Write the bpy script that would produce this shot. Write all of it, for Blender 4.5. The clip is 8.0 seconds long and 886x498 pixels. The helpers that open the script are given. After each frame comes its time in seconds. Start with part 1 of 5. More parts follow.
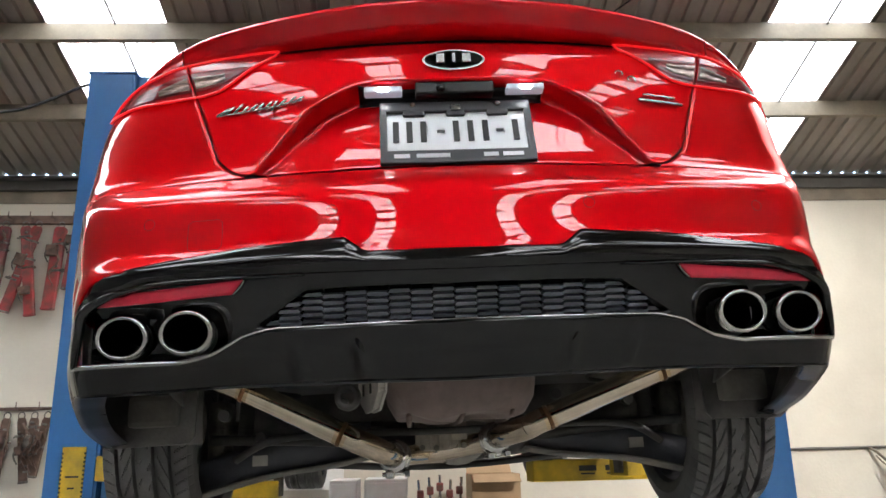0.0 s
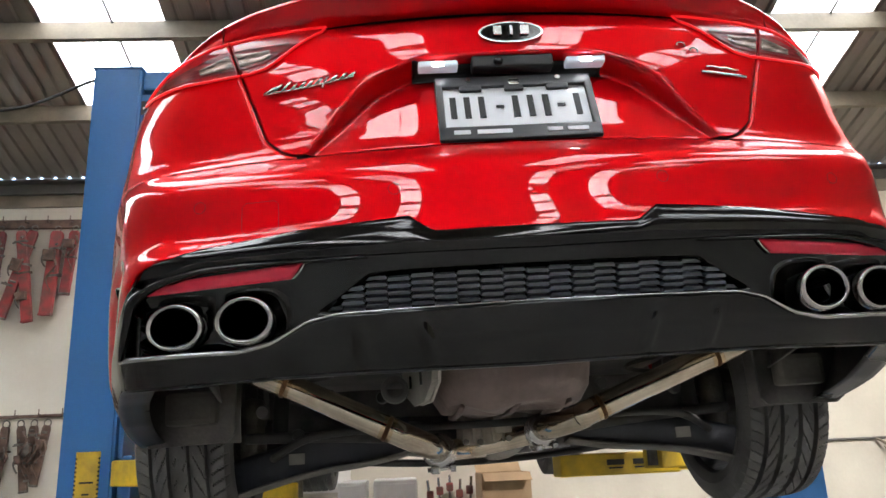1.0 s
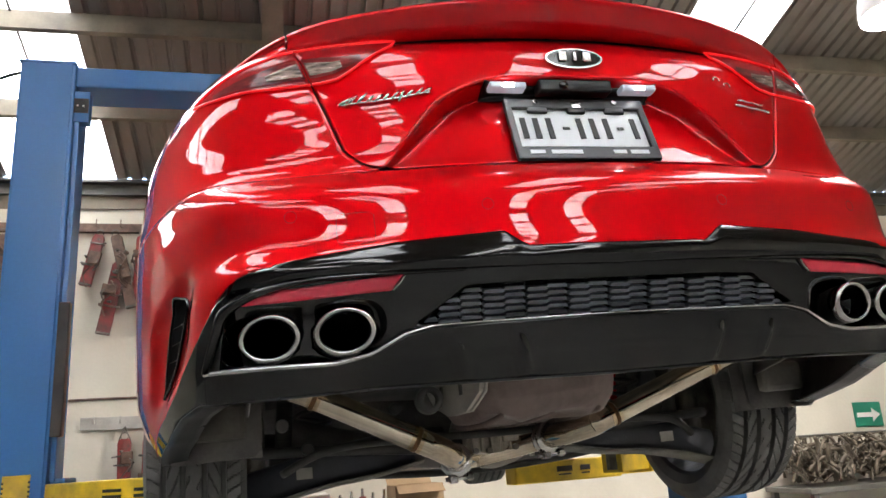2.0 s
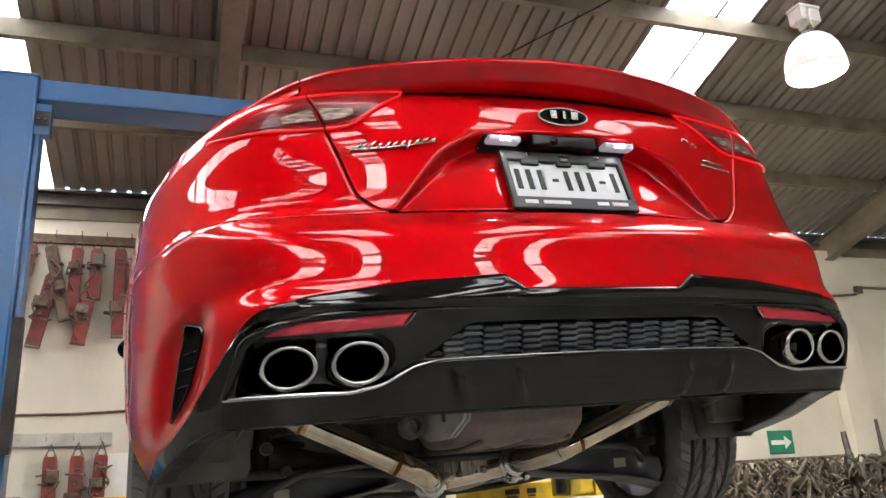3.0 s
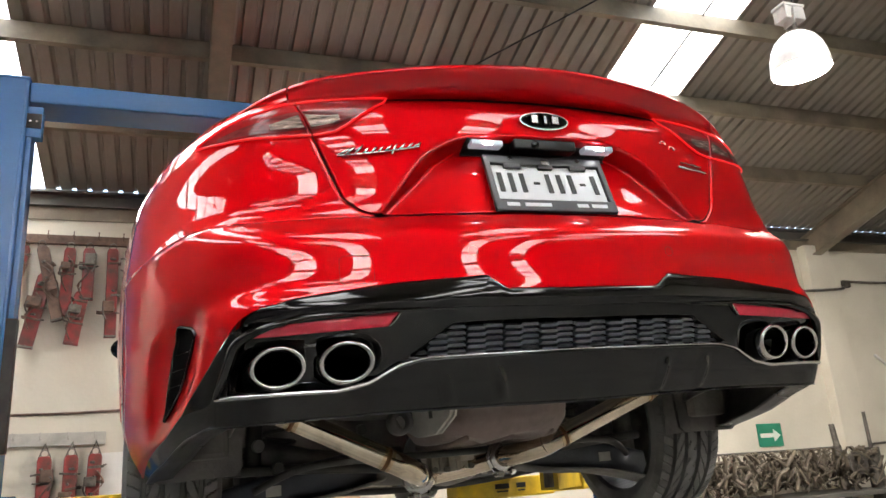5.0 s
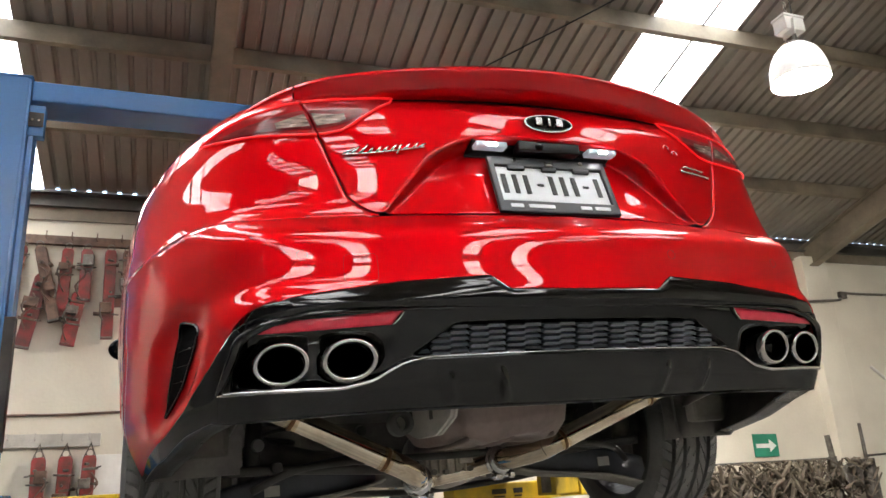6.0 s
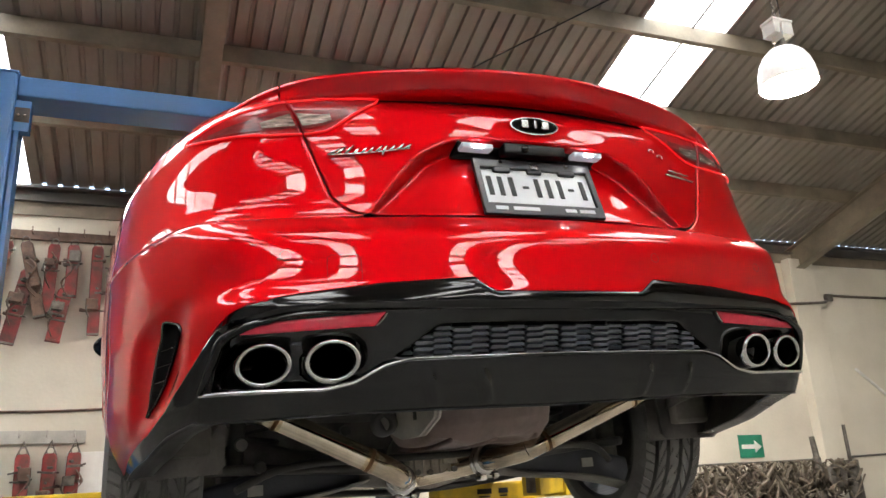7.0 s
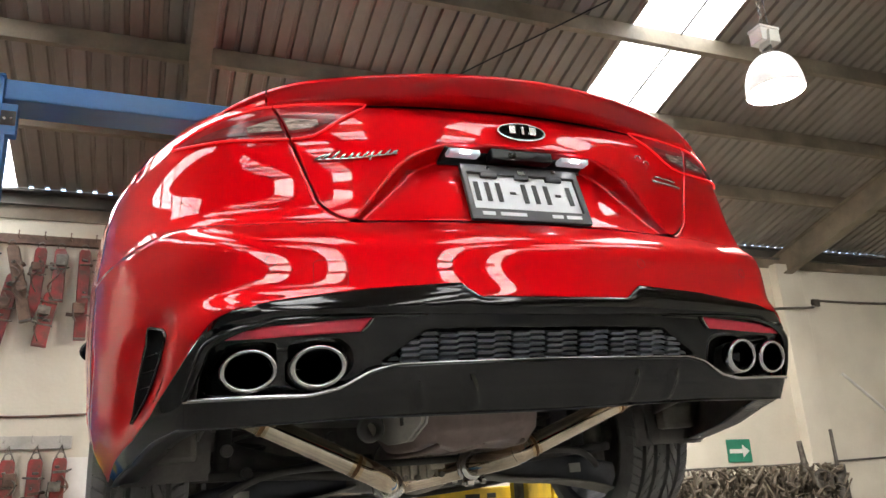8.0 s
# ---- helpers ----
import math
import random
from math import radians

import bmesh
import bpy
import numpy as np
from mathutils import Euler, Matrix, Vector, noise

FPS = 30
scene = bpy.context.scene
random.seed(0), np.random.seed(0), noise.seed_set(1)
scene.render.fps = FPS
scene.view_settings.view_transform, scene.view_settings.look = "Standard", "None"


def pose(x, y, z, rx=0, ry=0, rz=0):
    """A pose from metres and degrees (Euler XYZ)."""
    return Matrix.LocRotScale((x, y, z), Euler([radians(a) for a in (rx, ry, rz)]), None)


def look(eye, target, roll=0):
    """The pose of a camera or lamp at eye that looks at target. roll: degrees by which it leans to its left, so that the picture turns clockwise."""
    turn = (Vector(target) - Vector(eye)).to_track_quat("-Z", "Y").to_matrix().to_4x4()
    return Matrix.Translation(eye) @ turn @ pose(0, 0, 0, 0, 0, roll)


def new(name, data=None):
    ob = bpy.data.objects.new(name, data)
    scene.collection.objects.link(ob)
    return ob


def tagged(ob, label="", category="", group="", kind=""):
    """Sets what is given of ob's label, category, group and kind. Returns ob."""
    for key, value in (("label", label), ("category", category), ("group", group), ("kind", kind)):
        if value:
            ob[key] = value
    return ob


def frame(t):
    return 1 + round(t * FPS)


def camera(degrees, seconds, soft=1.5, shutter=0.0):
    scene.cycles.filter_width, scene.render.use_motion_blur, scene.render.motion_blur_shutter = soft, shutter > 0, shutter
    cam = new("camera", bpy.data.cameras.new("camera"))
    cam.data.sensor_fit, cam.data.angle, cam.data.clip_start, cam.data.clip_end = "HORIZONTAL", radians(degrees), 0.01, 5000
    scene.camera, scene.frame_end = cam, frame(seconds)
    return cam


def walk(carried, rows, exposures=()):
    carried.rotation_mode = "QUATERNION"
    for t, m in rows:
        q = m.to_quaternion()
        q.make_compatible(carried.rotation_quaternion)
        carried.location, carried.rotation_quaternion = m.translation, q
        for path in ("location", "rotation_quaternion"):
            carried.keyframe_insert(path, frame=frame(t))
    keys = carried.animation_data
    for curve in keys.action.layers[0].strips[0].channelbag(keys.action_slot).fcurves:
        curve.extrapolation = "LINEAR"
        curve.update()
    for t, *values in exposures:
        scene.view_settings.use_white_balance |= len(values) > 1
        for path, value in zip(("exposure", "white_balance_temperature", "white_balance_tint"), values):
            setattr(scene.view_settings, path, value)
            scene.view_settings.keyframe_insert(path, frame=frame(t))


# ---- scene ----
cam = camera(62.0, 8.0)
PATH = [
    (0, (-0.103, -1.386, 1.449), (-0.011, 0.544, 1.968), -1.14),
    (0.5, (-0.144, -1.367, 1.435), (-0.062, 0.567, 1.937), -1.24),
    (1, (-0.244, -1.301, 1.432), (-0.122, 0.626, 1.955), -2.37),
    (1.5, (-0.417, -1.253, 1.447), (-0.157, 0.653, 1.997), -3.16),
    (1.7, (-0.517, -1.261, 1.440), (-0.168, 0.633, 1.980), -3.57),
    (2.8, (-0.815, -1.359, 1.460), (-0.174, 0.448, 2.028), -3.79),
    (3, (-0.822, -1.368, 1.458), (-0.171, 0.433, 2.035), -3.51),
    (3.5, (-0.823, -1.380, 1.448), (-0.158, 0.416, 2.022), -3.94),
    (4, (-0.817, -1.408, 1.465), (-0.157, 0.396, 2.021), -4.46),
    (4.5, (-0.816, -1.425, 1.463), (-0.153, 0.378, 2.021), -4.31),
    (6, (-0.836, -1.417, 1.438), (-0.160, 0.372, 2.023), -3.39),
    (6.5, (-0.819, -1.433, 1.451), (-0.142, 0.363, 2.013), -2.88),
    (7, (-0.825, -1.425, 1.443), (-0.124, 0.356, 2.023), -3.08),
    (7.5, (-0.821, -1.434, 1.453), (-0.108, 0.344, 2.029), -2.96),
    (8, (-0.818, -1.428, 1.445), (-0.093, 0.340, 2.035), -3.19),
]
walk(cam, [(t, look(eye, target, roll)) for t, eye, target, roll in PATH],
     exposures=[(0.0, 3.41, 6500, 10), (1.5, 3.45, 6550, 10), (3.0, 3.54, 6850, 10), (8.0, 3.55, 6900, 10)])

# ---------------------------------------------------------------- light
world = bpy.data.worlds.new("sky")
scene.world = world
world.use_nodes = True
wn = world.node_tree
sky = wn.nodes.new("ShaderNodeTexSky")
sky.sky_type, sky.sun_disc = "NISHITA", False
sky.sun_elevation, sky.sun_rotation = radians(58), radians(180)
wn.links.new(sky.outputs["Color"], wn.nodes["Background"].inputs["Color"])
wn.nodes["Background"].inputs["Strength"].default_value = 0.15
sun = new("sun", bpy.data.lights.new("sun", "SUN"))
sun.data.energy, sun.data.angle, sun.data.color = 5.0, radians(0.5), (1.0, 0.95, 0.88)
sun.matrix_world = look((0, 0, 20), (0, 20 / math.tan(radians(58)), 0))


# ---------------------------------------------------------------- materials
def mat(name, colour, rough=0.5, metal=0.0, vary=0.12, scale=6.0, bump=0.0, fine=60.0, dark=None, coat=0.0, coat_rough=0.03, spec=0.5, rvary=0.08, stretch=(1, 1, 1), rand=0.0):
    """Colour with broad stains and fine grain, uneven gloss and a slight relief."""
    m = bpy.data.materials.new(name)
    m.use_nodes = True
    nt = m.node_tree
    b = nt.nodes["Principled BSDF"]
    b.inputs["Roughness"].default_value, b.inputs["Metallic"].default_value = rough, metal
    b.inputs["Coat Weight"].default_value, b.inputs["Coat Roughness"].default_value = coat, coat_rough
    b.inputs["Specular IOR Level"].default_value = spec
    tc, mp = nt.nodes.new("ShaderNodeTexCoord"), nt.nodes.new("ShaderNodeMapping")
    mp.inputs["Scale"].default_value = stretch
    nt.links.new(tc.outputs["Object"], mp.inputs["Vector"])
    big, small = nt.nodes.new("ShaderNodeTexNoise"), nt.nodes.new("ShaderNodeTexNoise")
    big.inputs["Scale"].default_value, big.inputs["Detail"].default_value = scale, 5
    small.inputs["Scale"].default_value, small.inputs["Detail"].default_value = fine, 4
    for n in (big, small):
        nt.links.new(mp.outputs["Vector"], n.inputs["Vector"])
    ramp = nt.nodes.new("ShaderNodeValToRGB")
    c0 = dark or tuple(c * (1 - 2.2 * vary) for c in colour)
    ramp.color_ramp.elements[0].position, ramp.color_ramp.elements[1].position = 0.32, 0.62
    ramp.color_ramp.elements[0].color, ramp.color_ramp.elements[1].color = (*c0, 1), (*colour, 1)
    nt.links.new(big.outputs["Fac"], ramp.inputs["Fac"])
    grain = nt.nodes.new("ShaderNodeMixRGB")
    grain.blend_type = "MULTIPLY"
    grain.inputs["Fac"].default_value = min(1, 2.5 * vary)
    nt.links.new(ramp.outputs["Color"], grain.inputs["Color1"])
    g2 = nt.nodes.new("ShaderNodeMapRange")
    g2.inputs["To Min"].default_value, g2.inputs["To Max"].default_value = 0.6, 1.25
    nt.links.new(small.outputs["Fac"], g2.inputs["Value"])
    nt.links.new(g2.outputs["Result"], grain.inputs["Color2"])
    out = grain.outputs["Color"]
    if rand:
        info, mr, mx = nt.nodes.new("ShaderNodeObjectInfo"), nt.nodes.new("ShaderNodeMapRange"), nt.nodes.new("ShaderNodeMixRGB")
        mr.inputs["To Min"].default_value, mr.inputs["To Max"].default_value = 1 - rand, 1 + rand
        mx.blend_type, mx.inputs["Fac"].default_value = "MULTIPLY", 1
        nt.links.new(info.outputs["Random"], mr.inputs["Value"])
        nt.links.new(out, mx.inputs["Color1"])
        nt.links.new(mr.outputs["Result"], mx.inputs["Color2"])
        out = mx.outputs["Color"]
    nt.links.new(out, b.inputs["Base Color"])
    rr = nt.nodes.new("ShaderNodeMapRange")
    rr.inputs["To Min"].default_value, rr.inputs["To Max"].default_value = max(0.02, rough - rvary), min(1, rough + rvary)
    nt.links.new(big.outputs["Fac"], rr.inputs["Value"])
    nt.links.new(rr.outputs["Result"], b.inputs["Roughness"])
    if bump:
        bp = nt.nodes.new("ShaderNodeBump")
        bp.inputs["Strength"].default_value, bp.inputs["Distance"].default_value = bump, 0.01
        nt.links.new(small.outputs["Fac"], bp.inputs["Height"])
        nt.links.new(bp.outputs["Normal"], b.inputs["Normal"])
    return m


def glow(name, colour, strength):
    m = mat(name, colour, 0.3)
    b = m.node_tree.nodes["Principled BSDF"]
    b.inputs["Emission Color"].default_value, b.inputs["Emission Strength"].default_value = (*colour, 1), strength
    return m


def glass(name, colour, rough=0.05, trans=1.0):
    m = mat(name, colour, rough, rvary=0.02, vary=0.02)
    m.node_tree.nodes["Principled BSDF"].inputs["Transmission Weight"].default_value = trans
    return m


def sheet(name, colour):
    """Fibreglass rooflight: lets daylight through, scattered."""
    m = bpy.data.materials.new(name)
    m.use_nodes = True
    nt = m.node_tree
    tr = nt.nodes.new("ShaderNodeBsdfTranslucent")
    no = nt.nodes.new("ShaderNodeTexNoise")
    no.inputs["Scale"].default_value = 3
    ra = nt.nodes.new("ShaderNodeValToRGB")
    ra.color_ramp.elements[0].color, ra.color_ramp.elements[1].color = (*[c * 0.85 for c in colour], 1), (*colour, 1)
    nt.links.new(no.outputs["Fac"], ra.inputs["Fac"])
    nt.links.new(ra.outputs["Color"], tr.inputs["Color"])
    nt.links.new(tr.outputs["BSDF"], nt.nodes["Material Output"].inputs["Surface"])
    return m


RED = mat("red_car_paint", (0.63, 0.0009, 0.005), 0.45, 0.50, vary=0.02, scale=2, fine=900, coat=1.0, coat_rough=0.012, rvary=0.03, spec=0.1)
RED.node_tree.nodes["Principled BSDF"].inputs["Specular Tint"].default_value = (1.0, 0.06, 0.08, 1.0)
RED.node_tree.nodes["Principled BSDF"].inputs["Coat IOR"].default_value = 1.50
GLOSS = mat("gloss_black", (0.006, 0.0056, 0.0054), 0.06, spec=0.5, vary=0.15, scale=4, fine=300, rvary=0.03)
SATIN = mat("satin_black_plastic", (0.012, 0.012, 0.0125), 0.28, spec=0.4, vary=0.18, scale=5, fine=250, bump=0.05)
MATTE = mat("matte_black_plastic", (0.068, 0.064, 0.061), 0.5, spec=0.25, vary=0.2, scale=7, fine=200, bump=0.1)
DUST = mat("dusty_black_underbody", (0.14, 0.128, 0.12), 0.5, spec=0.35, vary=0.25, scale=6, fine=90, bump=0.2, dark=(0.035, 0.034, 0.035))
BADGE = mat("brushed_badge_chrome", (0.66, 0.65, 0.64), 0.26, 1.0, vary=0.04, scale=30, rvary=0.05)
CHROME = mat("polished_chrome", (0.66, 0.65, 0.64), 0.16, 1.0, vary=0.04, scale=8, rvary=0.05)
STEEL = mat("stainless_tube", (0.84, 0.74, 0.59), 0.13, 1.0, vary=0.10, scale=5, fine=40, rvary=0.06, dark=(0.42, 0.34, 0.25))
TINTED = mat("straw_heat_tint", (0.74, 0.55, 0.33), 0.14, 1.0, vary=0.2, scale=25, fine=80, rvary=0.05)
WELD = mat("heat_tinted_weld", (0.30, 0.16, 0.08), 0.4, 1.0, vary=0.3, scale=30, fine=200, bump=0.4)
POCKET = mat("dusty_grey_plastic", (0.19, 0.175, 0.155), 0.7, vary=0.2, scale=9, fine=90, bump=0.15)
BLADE = mat("grey_black_grille_plastic", (0.085, 0.092, 0.108), 0.32, vary=0.12, scale=9, fine=250)
# near-black: soot in the pipe bores, painted shade under spoiler and behind grille
SOOTSHADE = mat("near_black_soot_and_shade", (0.0025, 0.0022, 0.002), 0.8, 0.0, spec=0.03, vary=0.3)
SHIELD = mat("dull_heat_shield", (0.27, 0.205, 0.185), 0.6, 0.25, vary=0.2, scale=5, fine=50, bump=0.3)
ALLOY = mat("cast_aluminium", (0.42, 0.39, 0.35), 0.55, 0.6, vary=0.2, scale=8, bump=0.3)
CASTPALE = mat("pale_cast_aluminium", (0.54, 0.51, 0.46), 0.5, 0.15, vary=0.12, scale=10, bump=0.2)
CASTGREY = mat("stained_cast_aluminium", (0.46, 0.40, 0.33), 0.55, 0.2, vary=0.2, scale=12, fine=120, bump=0.3)
PALESTEEL = mat("pale_grey_channel", (0.52, 0.49, 0.44), 0.5, 0.1, vary=0.15, scale=5, fine=60, bump=0.1)
ARMBLACK = mat("blue_black_coated_steel", (0.060, 0.065, 0.078), 0.38, vary=0.2, scale=6, fine=120, bump=0.1)
RUBBER = mat("tyre_rubber", (0.13, 0.125, 0.12), 0.62, vary=0.2, scale=8, fine=120, bump=0.1)
RIM = mat("dark_alloy_rim", (0.12, 0.12, 0.13), 0.3, 0.9, vary=0.1)
BLUE = mat("blue_enamel", (0.045, 0.17, 0.42), 0.24, vary=0.08, scale=3.5, fine=70, bump=0.02, dark=(0.05, 0.165, 0.37), rvary=0.04)
YELLOW = mat("yellow_enamel", (0.90, 0.60, 0.03), 0.45, vary=0.12, scale=6, fine=60, bump=0.05, dark=(0.45, 0.30, 0.04))
# unseen closing walls, kept dark to dim bounce light and reflections
DIMWALL = mat("dark_grey_unseen_wall", (0.16, 0.155, 0.15), 0.85, vary=0.1, scale=1.5, fine=20, bump=0.2)
WALL = mat("cream_wall_paint", (0.67, 0.62, 0.52), 0.85, vary=0.05, scale=1.2, fine=30, bump=0.15, dark=(0.57, 0.52, 0.43))
CONCRETE = mat("oily_concrete", (0.21, 0.198, 0.178), 0.6, vary=0.15, scale=1.5, fine=25, bump=0.15, dark=(0.11, 0.103, 0.094))
ROOF = mat("aged_roof_sheet", (0.36, 0.32, 0.275), 0.6, 0.2, vary=0.12, scale=1.5, fine=40, stretch=(1, 0.25, 1), bump=0.1)
BEAM = mat("dusty_painted_steel", (0.27, 0.225, 0.165), 0.6, vary=0.14, scale=3, fine=50, bump=0.1, dark=(0.15, 0.122, 0.09))
DARKBEAM = mat("dark_steel_beam", (0.13, 0.12, 0.105), 0.65, vary=0.15, scale=4, fine=50, bump=0.1)
SKYLIGHT = sheet("fibreglass_rooflight", (0.80, 0.82, 0.80))
RUST = mat("rusty_brown_steel", (0.20, 0.125, 0.09), 0.7, 0.3, vary=0.2, scale=12, fine=90, bump=0.3, dark=(0.08, 0.05, 0.04))
TOOLRED = mat("worn_red_enamel", (0.30, 0.035, 0.034), 0.5, vary=0.22, scale=9, fine=80, bump=0.25, dark=(0.10, 0.045, 0.035), rand=0.25)
GREY = mat("greasy_grey_steel", (0.20, 0.18, 0.155), 0.5, 0.6, vary=0.25, scale=15, fine=100, bump=0.3, dark=(0.08, 0.07, 0.06), rand=0.35)
SCRAP = mat("greasy_brown_steel", (0.20, 0.165, 0.125), 0.55, 0.3, vary=0.25, scale=9, fine=70, bump=0.3, dark=(0.10, 0.08, 0.06))
WHITE = mat("white_enamel", (0.78, 0.76, 0.72), 0.45, vary=0.05, scale=4, dark=(0.62, 0.60, 0.55))
CARD = mat("brown_cardboard", (0.42, 0.28, 0.16), 0.85, vary=0.1, scale=5, fine=80, bump=0.1)
GREEN = mat("green_sign", (0.02, 0.22, 0.13), 0.45, vary=0.08)
BLACKINK = mat("black_ink", (0.02, 0.02, 0.02), 0.5, vary=0.05)
WIRE = mat("black_cable", (0.03, 0.03, 0.03), 0.6, vary=0.1)
PLATE = mat("number_plate_white", (0.74, 0.75, 0.78), 0.35, vary=0.03, scale=20)
LENSRED = mat("red_reflector_lens", (0.66, 0.025, 0.055), 0.18, vary=0.06, scale=60, fine=400, coat=0.8, bump=0.1)
LAMPRING = glow("lit_red_light_guide", (0.90, 0.008, 0.012), 0.055)
LAMPRED = mat("red_lamp_plastic", (0.40, 0.005, 0.009), 0.18, vary=0.08, scale=10, fine=200, coat=0.25, spec=0.3)
SMOKE = mat("smoked_lamp_lens", (0.25, 0.030, 0.032), 0.14, vary=0.3, scale=22, fine=90, spec=0.2, coat=0.06, dark=(0.11, 0.010, 0.012), stretch=(1, 1, 5))
# pale colour of the reflection painted on the tail lamp lenses
LAMPSHEEN = mat("pale_lamp_sheen", (0.36, 0.24, 0.20), 0.25, 0.3, vary=0.35, scale=30, fine=140, stretch=(1, 1, 5))
PLATELIGHT = glow("frosted_lamp_lens", (0.70, 0.75, 0.88), 0.022)
FRAMEGREY = mat("grey_black_frame_plastic", (0.06, 0.06, 0.065), 0.3, vary=0.12, scale=9, fine=200)
PLATEBULB = glow("plate_lamp_bulb", (0.90, 0.95, 1.0), 8.0)
SOOTGLOSS = mat("dark_steel_sleeve", (0.02, 0.019, 0.018), 0.3, 0.6, vary=0.2)
BULB = glow("discharge_bulb", (1.0, 0.98, 0.95), 8.0)
BELL = glow("glowing_bell", (1.0, 0.985, 0.97), 0.05)
TINT = mat("tinted_window", (0.012, 0.013, 0.014), 0.05, vary=0.05, coat=1.0)


# ---------------------------------------------------------------- builders
def thing(name, m, label, category, group="", kind=""):
    ob = new(name)
    ob.matrix_world = m
    ob.empty_display_size = 0.1
    return tagged(ob, label, category, group, kind)


def mesh_of(name, bm, material, smooth=True):
    me = bpy.data.meshes.new(name)
    bmesh.ops.recalc_face_normals(bm, faces=bm.faces)
    bm.to_mesh(me)
    bm.free()
    me.materials.append(material)
    me.shade_smooth() if smooth else me.shade_flat()
    return me


def part(name, bm, material, parent, label="", smooth=False, m=None):
    ob = new(name, mesh_of(name, bm, material, smooth))
    ob.parent = parent
    if m is not None:
        ob.matrix_basis = m
    return tagged(ob, label)


def solo(name, bm, material, m, label, category, group="", kind="", smooth=False):
    ob = new(name, mesh_of(name, bm, material, smooth))
    ob.matrix_world = m
    return tagged(ob, label, category, group, kind)


def box(bm, c, s, bevel=0.0, m=None):
    """A box of size s about c, its edges rounded."""
    made = bmesh.ops.create_cube(bm, size=1.0)["verts"]
    for v in made:
        v.co = Vector((c[0] + v.co.x * s[0], c[1] + v.co.y * s[1], c[2] + v.co.z * s[2]))
    if bevel:
        edges = list({e for v in made for e in v.link_edges})
        made = list({v for f in bmesh.ops.bevel(bm, geom=edges, offset=bevel, segments=2, affect="EDGES", profile=0.6)["faces"] for v in f.verts} | {v for v in made if v.is_valid})
    if m is not None:
        bmesh.ops.transform(bm, matrix=m, verts=[v for v in made if v.is_valid])
    return bm


def rod(bm, p0, p1, r0, r1=None, seg=12, caps=True):
    p0, p1 = Vector(p0), Vector(p1)
    d = p1 - p0
    made = bmesh.ops.create_cone(bm, cap_ends=caps, segments=seg, radius1=r0, radius2=r0 if r1 is None else r1, depth=d.length)["verts"]
    bmesh.ops.transform(bm, matrix=Matrix.Translation((p0 + p1) / 2) @ d.to_track_quat("Z", "Y").to_matrix().to_4x4(), verts=made)
    return bm


def curve_points(pts, n):
    """A smooth line through the points."""
    pts = [Vector(p) for p in pts]
    out = []
    for i in range(len(pts) - 1):
        a, b, c, d = pts[max(i - 1, 0)], pts[i], pts[i + 1], pts[min(i + 2, len(pts) - 1)]
        for k in range(n):
            t = k / n
            out.append(0.5 * (2 * b + (c - a) * t + (2 * a - 5 * b + 4 * c - d) * t * t + (3 * b - a - 3 * c + d) * t ** 3))
    return out + [pts[-1]]


def sweep(bm, pts, r, seg=12, ry=None, caps=True):
    """A tube along a line of points; r may be a list."""
    pts = [Vector(p) for p in pts]
    rings, up = [], Vector((0, 0, 1))
    for i, p in enumerate(pts):
        d = (pts[min(i + 1, len(pts) - 1)] - pts[max(i - 1, 0)]).normalized()
        a = d.cross(up)
        a = a.normalized() if a.length > 1e-3 else Vector((1, 0, 0))
        b = a.cross(d).normalized()
        rr = r[i] if isinstance(r, (list, tuple)) else r
        rings.append([bm.verts.new(p + a * rr * math.cos(2 * math.pi * k / seg) + b * (ry or rr) * math.sin(2 * math.pi * k / seg)) for k in range(seg)])
    for q, s in zip(rings, rings[1:]):
        for k in range(seg):
            bm.faces.new((q[k], q[(k + 1) % seg], s[(k + 1) % seg], s[k]))
    if caps:
        bm.faces.new(rings[0][::-1])
        bm.faces.new(rings[-1])
    return bm


def patch(bm, f, nu, nv):
    """A sheet of quads: f(a, b) for a, b from 0 to 1."""
    g = [[bm.verts.new(f(i / nu, j / nv)) for j in range(nv + 1)] for i in range(nu + 1)]
    for i in range(nu):
        for j in range(nv):
            q = [g[i][j], g[i + 1][j], g[i + 1][j + 1], g[i][j + 1]]
            bm.faces.new(q)
    return bm


def solid(ob, t, off=-1.0):
    mod = ob.modifiers.new("thickness", "SOLIDIFY")
    mod.thickness, mod.offset, mod.use_even_offset = t, off, False
    return ob


def lathe(bm, prof, seg=48, m=None):
    """Turned about the x axis: prof of (x, radius)."""
    rings = [[bm.verts.new((x, r * math.cos(2 * math.pi * k / seg), r * math.sin(2 * math.pi * k / seg))) for k in range(seg)] for x, r in prof]
    for q, s in zip(rings, rings[1:]):
        for k in range(seg):
            bm.faces.new((q[k], q[(k + 1) % seg], s[(k + 1) % seg], s[k]))
    if m is not None:
        bmesh.ops.transform(bm, matrix=m, verts=[v for r in rings for v in r])
    return bm


def plate(bm, outline, t, m=None):
    """A flat plate: outline in x, z; thickness t along y."""
    a = [bm.verts.new((x, -t / 2, z)) for x, z in outline]
    b = [bm.verts.new((x, t / 2, z)) for x, z in outline]
    bm.faces.new(a)
    bm.faces.new(b[::-1])
    for k in range(len(a)):
        bm.faces.new((a[k], a[(k + 1) % len(a)], b[(k + 1) % len(a)], b[k]))
    if m is not None:
        bmesh.ops.transform(bm, matrix=m, verts=a + b)
    return bm


def NB():
    return bmesh.new()


